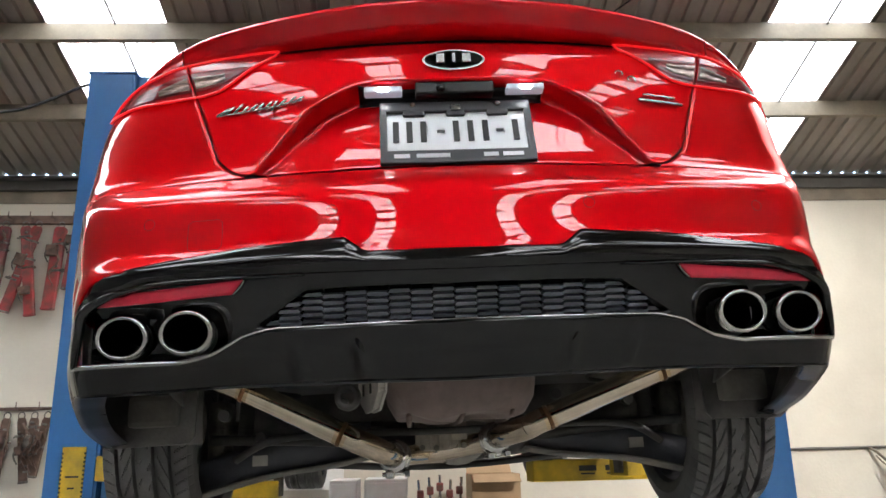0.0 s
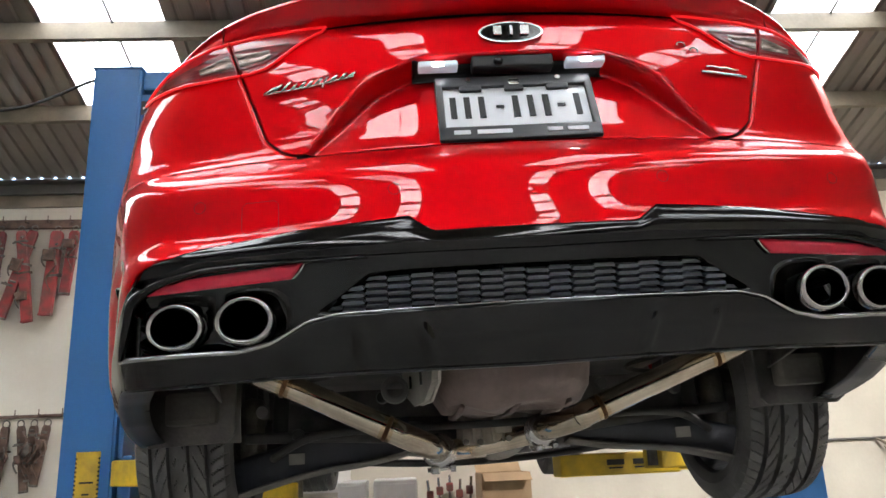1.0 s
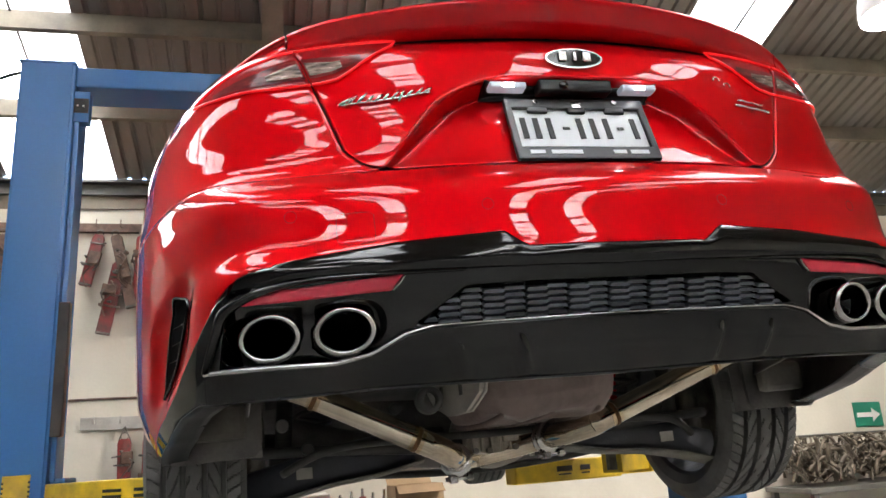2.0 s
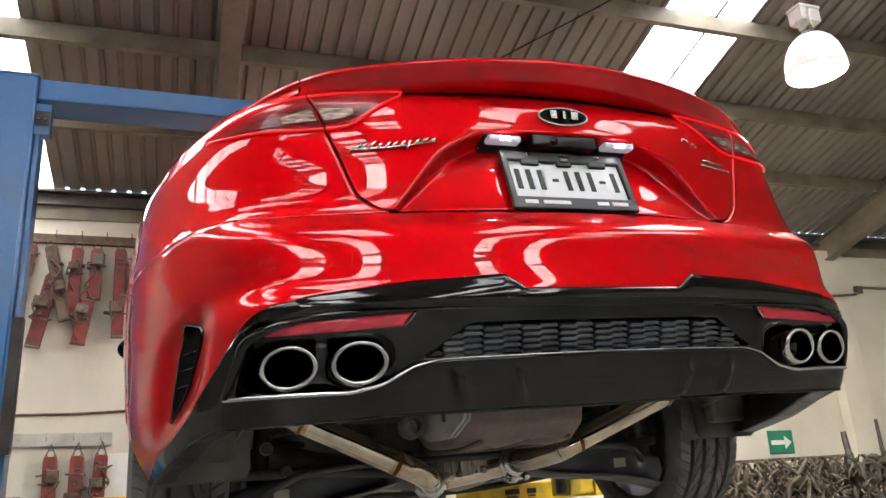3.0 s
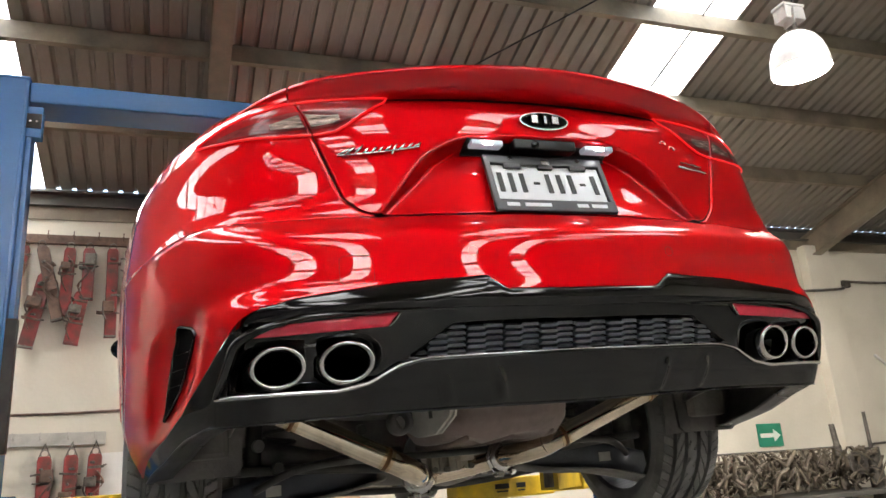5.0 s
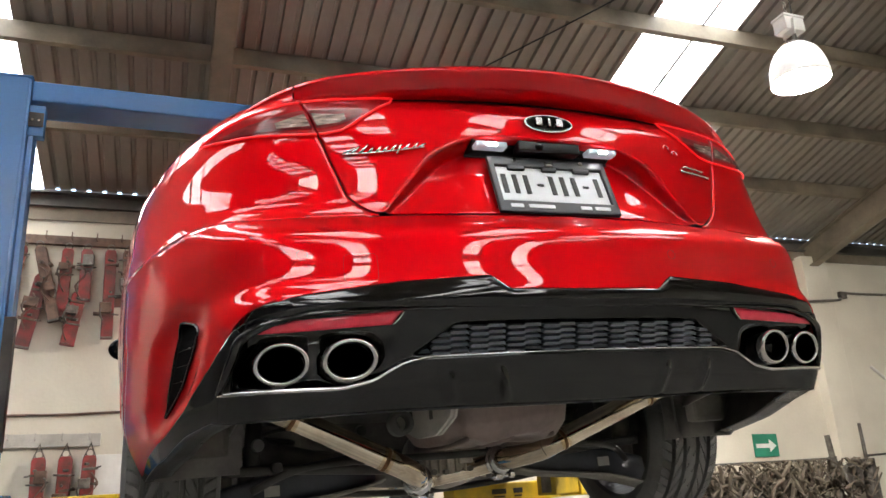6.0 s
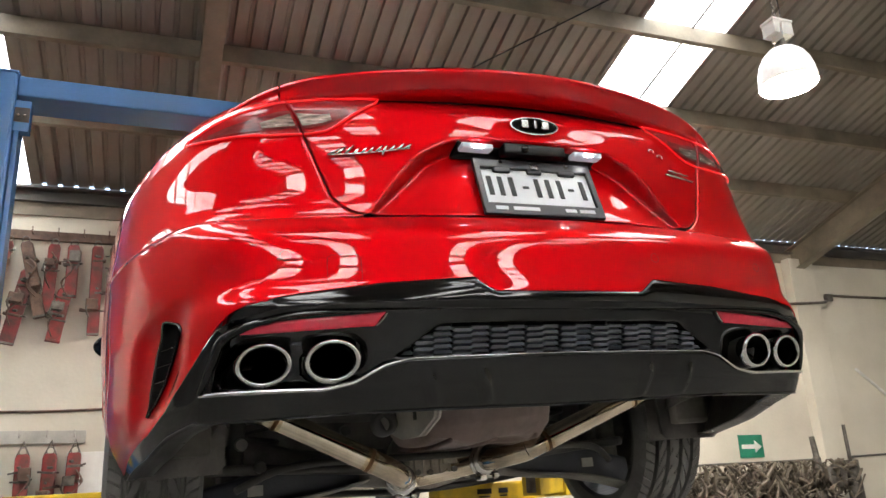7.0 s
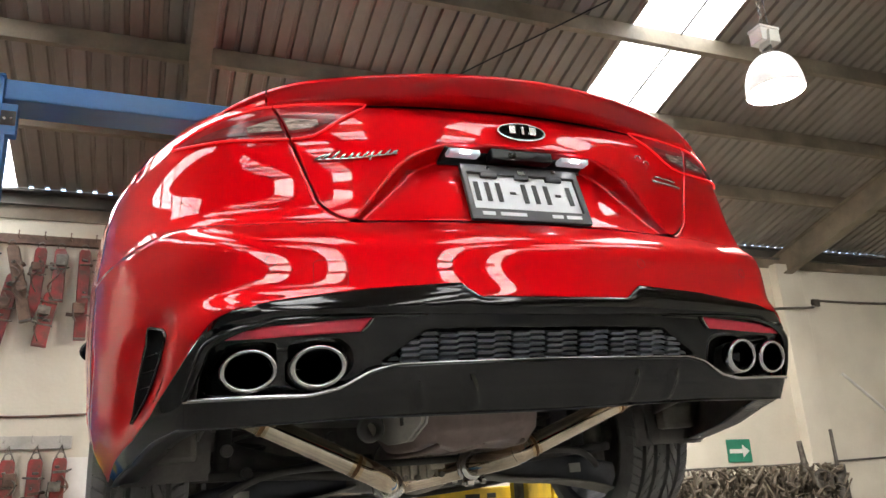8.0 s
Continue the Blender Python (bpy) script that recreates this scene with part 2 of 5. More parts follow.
# ---------------------------------------------------------------- building
EAVE_Y, EAVE_Z, SLOPE, RIDGE_Y = 6.0, 4.285, 0.287, -13.0
LEFT, RIGHT, FRONT = -9.0, 12.0, -32.0
SPLIT, SPLIT_FAR = -1.5, -7.0  # between these lines the skylight strips are staggered by half a bay
DEEP = EAVE_Y - FRONT
MID = (EAVE_Y + FRONT) / 2
TOP = EAVE_Z + SLOPE * (EAVE_Y - RIDGE_Y)
SKYLIGHTS = [(-5.90, -5.10), (-3.01, -2.07), (2.94, 3.82)]
I4 = Matrix.Identity(4)


def roof_z(y):
    return EAVE_Z + SLOPE * ((EAVE_Y - y) if y > RIDGE_Y else (EAVE_Y - 2 * RIDGE_Y + y))


def gable(x):
    """An end wall up to the roof."""
    outline = [(FRONT - 0.2, 0), (EAVE_Y + 0.2, 0), (EAVE_Y + 0.2, EAVE_Z), (RIDGE_Y, TOP + 0.1), (FRONT - 0.2, EAVE_Z)]
    return plate(NB(), outline, 0.2, Matrix.Translation((x, 0, 0)) @ pose(0, 0, 0, 0, 0, 90))


def corrugated(bm, x0, x1, ys, lift=0.0, pitch=0.138):
    """Trapezoid sheet, ribs running with the slope."""
    xs, x = [], math.floor(x0 / pitch) * pitch
    while x < x1 + pitch:
        for a, h in ((0.0, 0.0), (0.66, 0.0), (0.74, 1.0), (0.92, 1.0)):
            xs.append((x + a * pitch, h * 0.028))
        x += pitch
    xs = [(min(max(a, x0), x1), h) for a, h in xs if x0 - 0.05 < a < x1 + 0.05]
    rows = [[bm.verts.new((a, y, roof_z(y) + h + lift)) for a, h in xs] for y in ys]
    for p, q in zip(rows, rows[1:]):
        for k in range(len(p) - 1):
            if abs(p[k].co.x - p[k + 1].co.x) > 1e-4:
                bm.faces.new((p[k], p[k + 1], q[k + 1], q[k]))


b = box(NB(), ((LEFT + RIGHT) / 2, MID, -0.1), (RIGHT - LEFT, DEEP + 0.4, 0.2))
solo("floor", b, CONCRETE, I4, "stained grey concrete workshop floor", "floor", kind="structure")
b = box(NB(), ((LEFT + RIGHT) / 2, 6.1, 2.015), (RIGHT - LEFT, 0.2, 4.03))
solo("wall_north", b, WALL, I4, "cream painted plaster workshop wall", "wall", kind="structure")
# unseen west wall, grey to cut the light on the car's flank
b = gable(LEFT - 0.1)
solo("wall_west", b, DIMWALL, I4, "unseen workshop wall, dark grey to cut light and reflections", "wall", kind="structure")
b = gable(RIGHT + 0.1)
solo("wall_east", b, WALL, I4, "cream painted plaster workshop wall", "wall", kind="structure")
# unseen south wall, dark so the gloss black parts reflect little
b = box(NB(), ((LEFT + RIGHT) / 2, FRONT - 0.1, 2.15), (RIGHT - LEFT, 0.2, 4.3))
solo("wall_south", b, DIMWALL, I4, "unseen workshop wall, dark grey to cut light and reflections", "wall", kind="structure")
SKYLIGHTS_MID = [(x - 0.47, x + 0.47) for x in (-4.0, -1.06, 1.88, 4.82)]
SKYLIGHTS_FAR = [(-5.98, -5.04), (-3.01, -2.07), (2.94, 3.82), (5.81, 6.75)]
b = NB()


def between(strips):
    e = [LEFT] + [x for s in strips for x in s] + [RIGHT]
    return [(x0, x1) for x0, x1 in zip(e[::2], e[1::2]) if x1 - x0 > 0.1]


for x0, x1 in between(SKYLIGHTS):
    corrugated(b, x0, x1, [6.05, 3.65, 1.0, SPLIT])
for x0, x1 in between(SKYLIGHTS_MID):
    corrugated(b, x0, x1, [SPLIT, SPLIT_FAR])
for x0, x1 in between(SKYLIGHTS_FAR):
    corrugated(b, x0, x1, [SPLIT_FAR, RIDGE_Y, -20.0, -26.0, FRONT])
solid(solo("ceiling", b, ROOF, I4, "grey-brown corrugated metal roof sheeting", "roof", kind="structure"), 0.003, 1.0)
for strips, runs in ((SKYLIGHTS, ((6.05, 3.65), (3.75, SPLIT))), (SKYLIGHTS_MID, ((SPLIT, SPLIT_FAR),)), (SKYLIGHTS_FAR, ((SPLIT_FAR, RIDGE_Y), (RIDGE_Y, FRONT)))):
    for x0, x1 in strips:
        b, lap = NB(), NB()
        xm = (x0 + x1) / 2 + 0.06
        for k, (y0, y1) in enumerate(runs):
            corrugated(b, x0 - 0.05, x1 + 0.05, [y0, y1], 0.006 + 0.004 * k)
            sweep(lap, [(xm, y, roof_z(y) - 0.02) for y in (y0, (y0 + y1) / 2, y1)], 0.011, 6)
        pane = solo("skylight", b, SKYLIGHT, I4, "translucent white fibreglass skylight strip in the roof", "skylight", group="roof skylights", kind="structure")
        part("lap_joint", lap, DARKBEAM, pane)
# purlins across, rafters with the slope
for k in range(42):
    y = 4.97 - 0.925 * k
    if y < FRONT:
        break
    # each purlin runs about a degree off square and follows the sheeting
    xm = (LEFT + RIGHT) / 2
    skew = -math.radians(0.5)
    y += (xm + 3.0) * math.tan(skew)
    rise = math.atan(SLOPE * math.tan(skew)) * (1 if y > RIDGE_Y else -1)
    z = roof_z(y) - 0.085
    sec = [(0, -0.075), (0.06, -0.075), (0.06, -0.055), (0.055, -0.055), (0.055, -0.068), (0.008, -0.068), (0.008, 0.068), (0.06, 0.068), (0.06, 0.075), (0, 0.075)]
    b = plate(NB(), sec, RIGHT - LEFT, Matrix.Translation((xm, y, z)) @ pose(0, 0, 0, 0, 0, math.degrees(skew)) @ pose(0, 0, 0, 0, math.degrees(rise), 0) @ pose(0, 0, 0, 0, 0, 90))
    solo("purlin", b, BEAM, I4, "dusty steel roof purlin under the sheeting", "beam", group="roof purlins", kind="structure")
for x in (-8.4, -0.59, 7.24):
    b = NB()
    for y0, y1 in ((6.0, RIDGE_Y), (RIDGE_Y, FRONT)):
        m = look((x, (y0 + y1) / 2, (roof_z(y0) + roof_z(y1)) / 2 - 0.32), (x, y1, roof_z(y1) - 0.32))
        length = math.hypot(y1 - y0, roof_z(y1) - roof_z(y0))
        box(b, (0, 0, 0), (0.012, 0.30, length), m=m)
        for s in (-0.15, 0.15):
            box(b, (0, s, 0), (0.15, 0.014, length), m=m)
    solo("rafter", b, BEAM, I4, "dusty steel roof rafter", "beam", group="roof rafters", kind="structure")
b = NB()
box(b, ((LEFT + RIGHT) / 2, 6.02, 4.165), (RIGHT - LEFT, 0.012, 0.20))
box(b, ((LEFT + RIGHT) / 2, 5.98, 4.085), (RIGHT - LEFT, 0.09, 0.012))
box(b, ((LEFT + RIGHT) / 2, 5.98, 4.215), (RIGHT - LEFT, 0.09, 0.012))
solo("eaves_beam", b, DARKBEAM, I4, "dark steel eaves beam on top of the wall", "beam", kind="structure")
b = box(NB(), ((LEFT + RIGHT) / 2, 5.992, 4.012), (RIGHT - LEFT, 0.022, 0.13), 0.004)
solo("wall_plate", b, BEAM, I4, "bare brown timber wall plate under the eaves beam", "beam", kind="structure")
b = box(NB(), (7.25, 5.93, 1.99), (0.42, 0.14, 3.98), 0.01)
solo("pilaster", b, WALL, I4, "cream painted wall pilaster under the rafter", "pilaster", kind="structure")

# ---------------------------------------------------------------- lift
PY = 2.2
lift = thing("vehicle_lift", pose(-0.028, PY, 0), "blue two-post vehicle lift with yellow arms holding up the red car", "vehicle lift")
for s in (-1, 1):
    b = NB()
    outline = [(-0.12, 0.0), (0.12, 0.0), (0.12, 0.28), (0.085, 0.28), (0.085, 0.03), (-0.085, 0.03), (-0.085, 0.28), (-0.12, 0.28)]
    lo = [b.verts.new((s * 1.630 + x, y, 0.0)) for x, y in outline]
    hi = [b.verts.new((s * 1.630 + x, y, 3.385)) for x, y in outline]
    b.faces.new(lo), b.faces.new(hi)
    for k in range(8):
        b.faces.new((lo[k], lo[(k + 1) % 8], hi[(k + 1) % 8], hi[k]))
    bmesh.ops.bevel(b, geom=[e for e in b.edges if abs(e.verts[0].co.z - e.verts[1].co.z) > 1 and abs(abs(e.verts[0].co.x - s * 1.630) - 0.12) < 0.01 and e.verts[0].co.y < 0.1], offset=0.012, segments=3, affect="EDGES")
    col = part("column", b, BLUE, lift, "scuffed blue steel lift column")
    part("base_plate", box(NB(), (s * 1.630, 0.14, 0.012), (0.5, 0.55, 0.024), 0.004), BLUE, lift)
    part("top_cap", box(NB(), (s * 1.630, 0.14, 3.39), (0.25, 0.29, 0.012), 0.003), BLUE, lift)
    part("carriage", box(NB(), (s * 1.475, 0.15, 1.225), (0.06, 0.20, 0.47), 0.008), BLUE, lift)
    part("slide_guard", box(NB(), (s * 1.486, 0.03, 1.92), (0.045, 0.05, 0.58), 0.004), MATTE, lift, "black rubber door guard")
    part("slide_rail", box(NB(), (s * 1.495, 0.05, 2.3), (0.022, 0.03, 1.7), 0.004), BLUE, lift)
    bracket = part("beam_bracket", box(NB(), (s * 1.478, 0.06, 3.175), (0.07, 0.06, 0.16), 0.004), BLUE, lift)
    part("bracket_pad", box(NB(), (s * 1.478, 0.027, 3.178), (0.066, 0.006, 0.075), 0.002), MATTE, bracket, "black rubber pad")
    for dx in (-0.014, 0.014):
        part("bolt", rod(NB(), (s * 1.478 + dx, 0.03, 3.172), (s * 1.478 + dx, 0.016, 3.172), 0.007, seg=6), CHROME, lift)
part("crossbeam", box(NB(), (0, 0.135, 3.333), (3.02, 0.21, 0.108), 0.01), BLUE, lift, "blue overhead crossbeam")
cable = [(-1.72, 0.1, 3.375), (-1.83, 0.1, 3.37), (-2.06, 0.08, 3.25), (-2.28, 0.05, 3.18), (-3.2, 0.0, 3.05), (-4.6, 0.0, 3.05), (-8.9, 0.0, 3.6)]
solo("power_cable", sweep(NB(), [Vector(p) + Vector((0, PY, 0)) for p in curve_points(cable, 6)], 0.008, 8), WIRE, I4, "slack black power cable from the lift column", "cable", smooth=True)
brace = [(1.30, 3.93, 4.666), (1.553, 3.659, 4.752), (2.015, 3.175, 4.889), (2.441, 2.724, 5.018), (2.62, 2.54, 5.07)]
solo("roof_cable", sweep(NB(), curve_points(brace, 4), 0.007, 6), WIRE, I4, "thin dark cable slung under the roof purlins", "cable", smooth=True)
# yellow warning label on the left column
lab = part("warning_label", box(NB(), (-1.618, -0.003, 1.312), (0.106, 0.004, 0.34), 0.001), YELLOW, lift, "yellow capacity label with a hatched black border")
for k in range(17):
    for sx in (-0.050, 0.050):
        part("label_mark", box(NB(), (-1.618 + sx, -0.006, 1.152 + k * 0.0188), (0.008, 0.002, 0.009)), BLACKINK, lab)
for k, w in enumerate((0.02, 0.05, 0.03, 0.06)):
    part("label_bar", box(NB(), (-1.618, -0.006, 1.20 + k * 0.05), (w, 0.002, 0.008)), BLACKINK, lab)


def arm(p0, p1, z, w=0.11, h=0.11):
    """A telescopic arm with its pad, from the column to the sill."""
    a, c = Vector((*p0, z - PY * 0)), Vector((*p1, z))
    m = Matrix.Translation(a) @ (c - a).to_track_quat("X", "Z").to_matrix().to_4x4()
    n = (c - a).length
    body = part("arm", box(NB(), (n * 0.36, 0, 0), (n * 0.72, w, h), 0.008, m), YELLOW, lift, "yellow telescopic lift arm")
    part("arm_extension", box(NB(), (n * 0.80, 0, 0), (n * 0.42, w * 0.78, h * 0.75), 0.006, m), YELLOW, body)
    part("pad_screw", rod(NB(), c + Vector((0, 0, -0.03)), c + Vector((0, 0, 0.10)), 0.025), GREY, body)
    part("pad", rod(NB(), c + Vector((0, 0, 0.10)), c + Vector((0, 0, 0.125)), 0.055), RUBBER, body)
    for k, (o, wd) in enumerate(((0.42, 0.10), (0.58, 0.06))):
        for r in range(2):
            part("arm_mark", box(NB(), (n * o, -w / 2 - 0.002, 0.014 - 0.022 * r), (wd, 0.003, 0.012), m=m), BLACKINK, body)
    return body


arm((-1.46, 0.28), (-0.72, 0.22), 1.265)
arm((1.46, -0.02), (0.74, -0.62), 1.37)
arm((-1.46, -0.02), (-0.74, -0.62), 1.385)
# the arm swung in under the floor: slim tube from the column, deep head
a0, a1 = Vector((1.46, 0.06, 1.335)), Vector((0.44, -0.14, 1.338))
m = Matrix.Translation(a0) @ (a1 - a0).to_track_quat("X", "Z").to_matrix().to_4x4()
n = (a1 - a0).length
head = part("arm", box(NB(), (n * 0.70, 0, 0), (n * 0.56, 0.10, 0.095), 0.008, m), YELLOW, lift, "yellow telescopic lift arm with worn lettering")
part("arm_tube", box(NB(), (n * 0.24, 0, -0.005), (n * 0.48, 0.075, 0.07), 0.006, m), YELLOW, head)
part("pad", rod(NB(), a1 + Vector((0.08, 0, 0.045)), a1 + Vector((0.08, 0, 0.075)), 0.05), RUBBER, head)
for o, wd in ((0.62, 0.055), (0.73, 0.085)):
    part("arm_mark", box(NB(), (n * o, 0.0512, 0.008), (wd, 0.003, 0.024), 0.001, m), BLACKINK, head)
    part("arm_mark", box(NB(), (n * o, 0.0512, -0.016), (wd * 0.8, 0.003, 0.007), 0.001, m), BLACKINK, head)
# ---------------------------------------------------------------- the car
# Rear-end shape by height: z, rearmost y, bow of the tail, half width, bow of the flank
LEVELS = np.array([
    (1.450, 0.0500, 0.130, 0.8700, 0.330),
    (1.500, 0.0300, 0.130, 0.9050, 0.330),
    (1.570, 0.0000, 0.130, 0.9420, 0.330),
    (1.620, -0.0280, 0.130, 0.9560, 0.325),
    (1.680, -0.0500, 0.130, 0.9600, 0.325),
    (1.760, -0.0718, 0.130, 0.9620, 0.325),
    (1.780, -0.0760, 0.132, 0.9640, 0.325),
    (1.800, -0.0778, 0.145, 0.9640, 0.325),
    (1.815, -0.0760, 0.170, 0.9640, 0.325),
    (1.830, -0.0743, 0.190, 0.9640, 0.325),
    (1.850, -0.0726, 0.190, 0.9640, 0.325),
    (1.870, -0.0716, 0.190, 0.9635, 0.325),
    (1.890, -0.0709, 0.190, 0.9630, 0.325),
    (1.910, -0.0697, 0.190, 0.9630, 0.325),
    (1.930, -0.0664, 0.190, 0.9620, 0.328),
    (1.945, -0.0605, 0.190, 0.9620, 0.330),
    (1.960, -0.0480, 0.198, 0.9610, 0.328),
    (1.985, -0.0180, 0.216, 0.9605, 0.323),
    (2.000, -0.0105, 0.228, 0.9600, 0.325),
    (2.020, -0.0060, 0.235, 0.9590, 0.328),
    (2.040, -0.0032, 0.235, 0.9570, 0.331),
    (2.070, -0.0010, 0.235, 0.9540, 0.338),
    (2.120, 0.0020, 0.235, 0.9480, 0.341),
    (2.160, 0.0053, 0.235, 0.9422, 0.345),
    (2.200, 0.0095, 0.235, 0.9340, 0.348),
    (2.260, 0.0195, 0.235, 0.9100, 0.353),
    (2.310, 0.0450, 0.225, 0.8720, 0.358),
    (2.400, 0.1200, 0.200, 0.7960, 0.368),
])
_z = np.arange(1.40, 2.46, 0.004)
_g = np.exp(-0.5 * (np.arange(-9, 10) / 2.2) ** 2)
_g /= _g.sum()
_tab = [np.convolve(np.pad(np.interp(_z, LEVELS[:, 0], LEVELS[:, k]), 9, mode="edge"), _g, mode="valid") for k in range(1, 5)]
QX, SIDE_Y = 0.64, 0.85


def ease(t):
    t = min(1.0, max(0.0, t))
    return t * t * (3 - 2 * t)


def prm(z):
    """The shape at one height, with the roundness of the rear corner."""
    f = min(max((z - 1.40) / 0.004, 0.0), len(_z) - 1.001)
    i = int(f)
    f -= i
    row = [float(t[i] * (1 - f) + t[i + 1] * f) for t in _tab]
    low, high = ease((z - 1.74) / 0.09), ease((z - 1.94) / 0.18)
    row[3] += 0.010 + 0.020 * low + 0.020 * high
    return row + [0.06 + 0.02 * low + 0.05 * high]


def tail_y(x, pr):
    """How far forward the skin lies x metres off the middle: the bowed tail and the bowed flank, joined by a round corner."""
    y0, k, w, c, rnd_c = pr
    a = y0 + k * x * x
    s = (w - x) / c
    e = SIDE_Y - math.sqrt(s) if s > 0 else SIDE_Y + 40 * (x - w)
    h = max(rnd_c - abs(a - e), 0.0) / rnd_c
    return max(a, e) + h * h * rnd_c * 0.25


def rear_y(x, z):
    return tail_y(abs(x), prm(z))


def side_x(y, z):
    pr = prm(z)
    w2 = -0.012 * max(0.0, y - 2.6) ** 2 + 0.018 * math.exp(-((y - 1.15) / 0.36) ** 2)
    if y >= SIDE_Y:
        return pr[2] + w2
    lo, hi = 0.0, pr[2]
    for _ in range(26):
        mid = (lo + hi) / 2
        lo, hi = (mid, hi) if tail_y(mid, pr) < y else (lo, mid)
    return (lo + hi) / 2 + w2


def P(q, z, out=0.0):
    """The skin at q metres round from the middle of the tail, at height z, pushed out by some metres."""
    s, a = (1 if q >= 0 else -1), abs(q)
    if a <= QX:
        x, y = a, rear_y(a, z)
    else:
        y = rear_y(QX, z) + (a - QX)
        x = side_x(y, z)
    if out:
        e = 0.004
        if a <= QX:
            t = Vector((2 * e, rear_y(a + e, z) - rear_y(a - e, z)))
        else:
            t = Vector((side_x(y + e, z) - side_x(y - e, z), 2 * e))
        t.normalize()
        x, y = x + out * t.y, y - out * t.x
    return Vector((s * x - 0.006 - 0.010 * min(1.0, max(0.0, (a - 0.6) / 0.3)), y, z))


def q_at(y, z):
    return QX + y - rear_y(QX, z)


def lin(v, *pts):
    return float(np.interp(v, [p[0] for p in pts], [p[1] for p in pts]))


PIVOT = Vector((0, 0, 2.0))
BASE = Vector((0, 2.4, 1.29))
CAR = Matrix.Translation(PIVOT) @ pose(0, 0, 0, 0, -1.641, 0) @ Matrix.Translation(-PIVOT)
car = thing("car", CAR @ Matrix.Translation(BASE), "glossy red four-door sports saloon raised on the lift, rear lights on", "car")


def cp(name, bm, material, label="", parent=None, smooth=True, thick=0.0, off=-1.0):
    """A part of the car, drawn in the car's own axes."""
    bmesh.ops.translate(bm, vec=-BASE, verts=bm.verts)
    ob = part(name, bm, material, parent or car, label, smooth)
    return solid(ob, thick, off) if thick else ob


# lines over the skin, by q
def z_red(q):      # lower edge of the red bumper
    return lin(abs(q), (0, 1.803), (0.182, 1.803), (0.222, 1.834), (0.41, 1.825), (0.56, 1.808), (0.60, 1.803), (0.63, 1.796), (0.65, 1.786), (0.665, 1.771), (0.68, 1.750), (0.695, 1.723), (0.72, 1.690), (0.76, 1.650), (0.80, 1.612), (0.88, 1.573), (1.03, 1.538), (1.15, 1.503), (1.40, 1.48))


def z_strip(q):    # bright strip under the tail pipes and the grille
    return lin(abs(q), (0, 1.676), (0.36, 1.674), (0.41, 1.664), (0.47, 1.634), (0.53, 1.623), (0.69, 1.626), (0.80, 1.63))


def z_low(q):      # lowest edge of the bumper
    return lin(abs(q), (0, 1.572), (0.46, 1.578), (0.62, 1.576), (0.66, 1.575), (0.71, 1.580), (0.80, 1.565), (0.92, 1.530), (1.15, 1.493), (1.40, 1.47))


def q_inner(z):    # where the bumper corner turns into the recess round the tail pipes
    return lin(z, (1.57, 0.692), (1.626, 0.690), (1.66, 0.680), (1.71, 0.670), (1.74, 0.660), (1.752, 0.648), (1.764, 0.600))


def x_seam(z):
    return 0.474 + (z - 2.0) * 0.345


def dent(q, z):
    """Hollow round the corner air outlet, under a slanting fold."""
    fold = 1.862 - 0.24 * (abs(q) - 0.70)
    return 0.022 * math.exp(-((abs(q) - 0.875) / 0.095) ** 4) * ease((z - z_red(q)) / 0.07) * ease((fold - z) / 0.045)


# dark shell behind the joints
b = NB()
patch(b, lambda a, c: P(-0.9 + 1.8 * a, 1.83 + 0.47 * c, -0.030 - 0.075 * math.exp(-((1.83 + 0.47 * c - 2.09) / 0.10) ** 2)), 60, 40)
cp("inner_shell", b, MATTE, thick=0.01)

# red bumper cover
b = NB()
QB = 1.20


def f_bumper(a, c):
    q = QB * (2 * a - 1)
    lo, hi = z_red(q), 1.9880 + 0.0035 * ease((abs(q) - 0.435) / 0.03)
    return P(q, lo + (hi - lo) * c, -dent(q, lo + (hi - lo) * c))


patch(b, f_bumper, 260, 44)
bumper = cp("rear_bumper", b, RED, "glossy red bumper cover", thick=0.004)


# tailgate with the recess for the number plate
def f_gate_at(x, z):
    p = P(x, z)
    half = 0.262 + (2.186 - z) * 0.80 - 0.060 * max(0.0, (z - 2.125) / 0.06) ** 2
    up = ease((2.194 - z) / 0.016)
    down = min(1.0, max(0.0, (z - 2.006) / 0.165))
    t = ease((half + 0.004 - abs(x)) / (0.018 + 0.036 * down))
    p.y += 0.062 * t * up * (0.27 + 0.73 * down)
    return p


def f_gate(a, c):
    s = 2 * a - 1
    zlo = 2.0005 + 0.045 * max(0.0, (abs(s) - 0.90) / 0.10) ** 2
    z = zlo + (2.318 - zlo) * c
    return f_gate_at(s * x_seam(z), z)


b = NB()
patch(b, f_gate, 160, 90)
gate = cp("tailgate", b, RED, "red tailgate with a number plate recess", thick=0.004)

# rear wings: tail corner and flank as far as the rear door
ARCH_Y, ARCH_Z, ARCH_R = 1.03, 1.575, 0.372


def arch_z(y, cy):
    d = ARCH_R ** 2 - (y - cy) ** 2
    return ARCH_Z + math.sqrt(d) if d > 0 else 0.0


def lip_y(x):
    return -0.040 + 0.148 * (x / 0.59) ** 2


def lip_z(x):
    return 2.352 - 0.012 * (x / 0.59) ** 2 - 1.2 * max(0.0, abs(x) - 0.5) ** 2


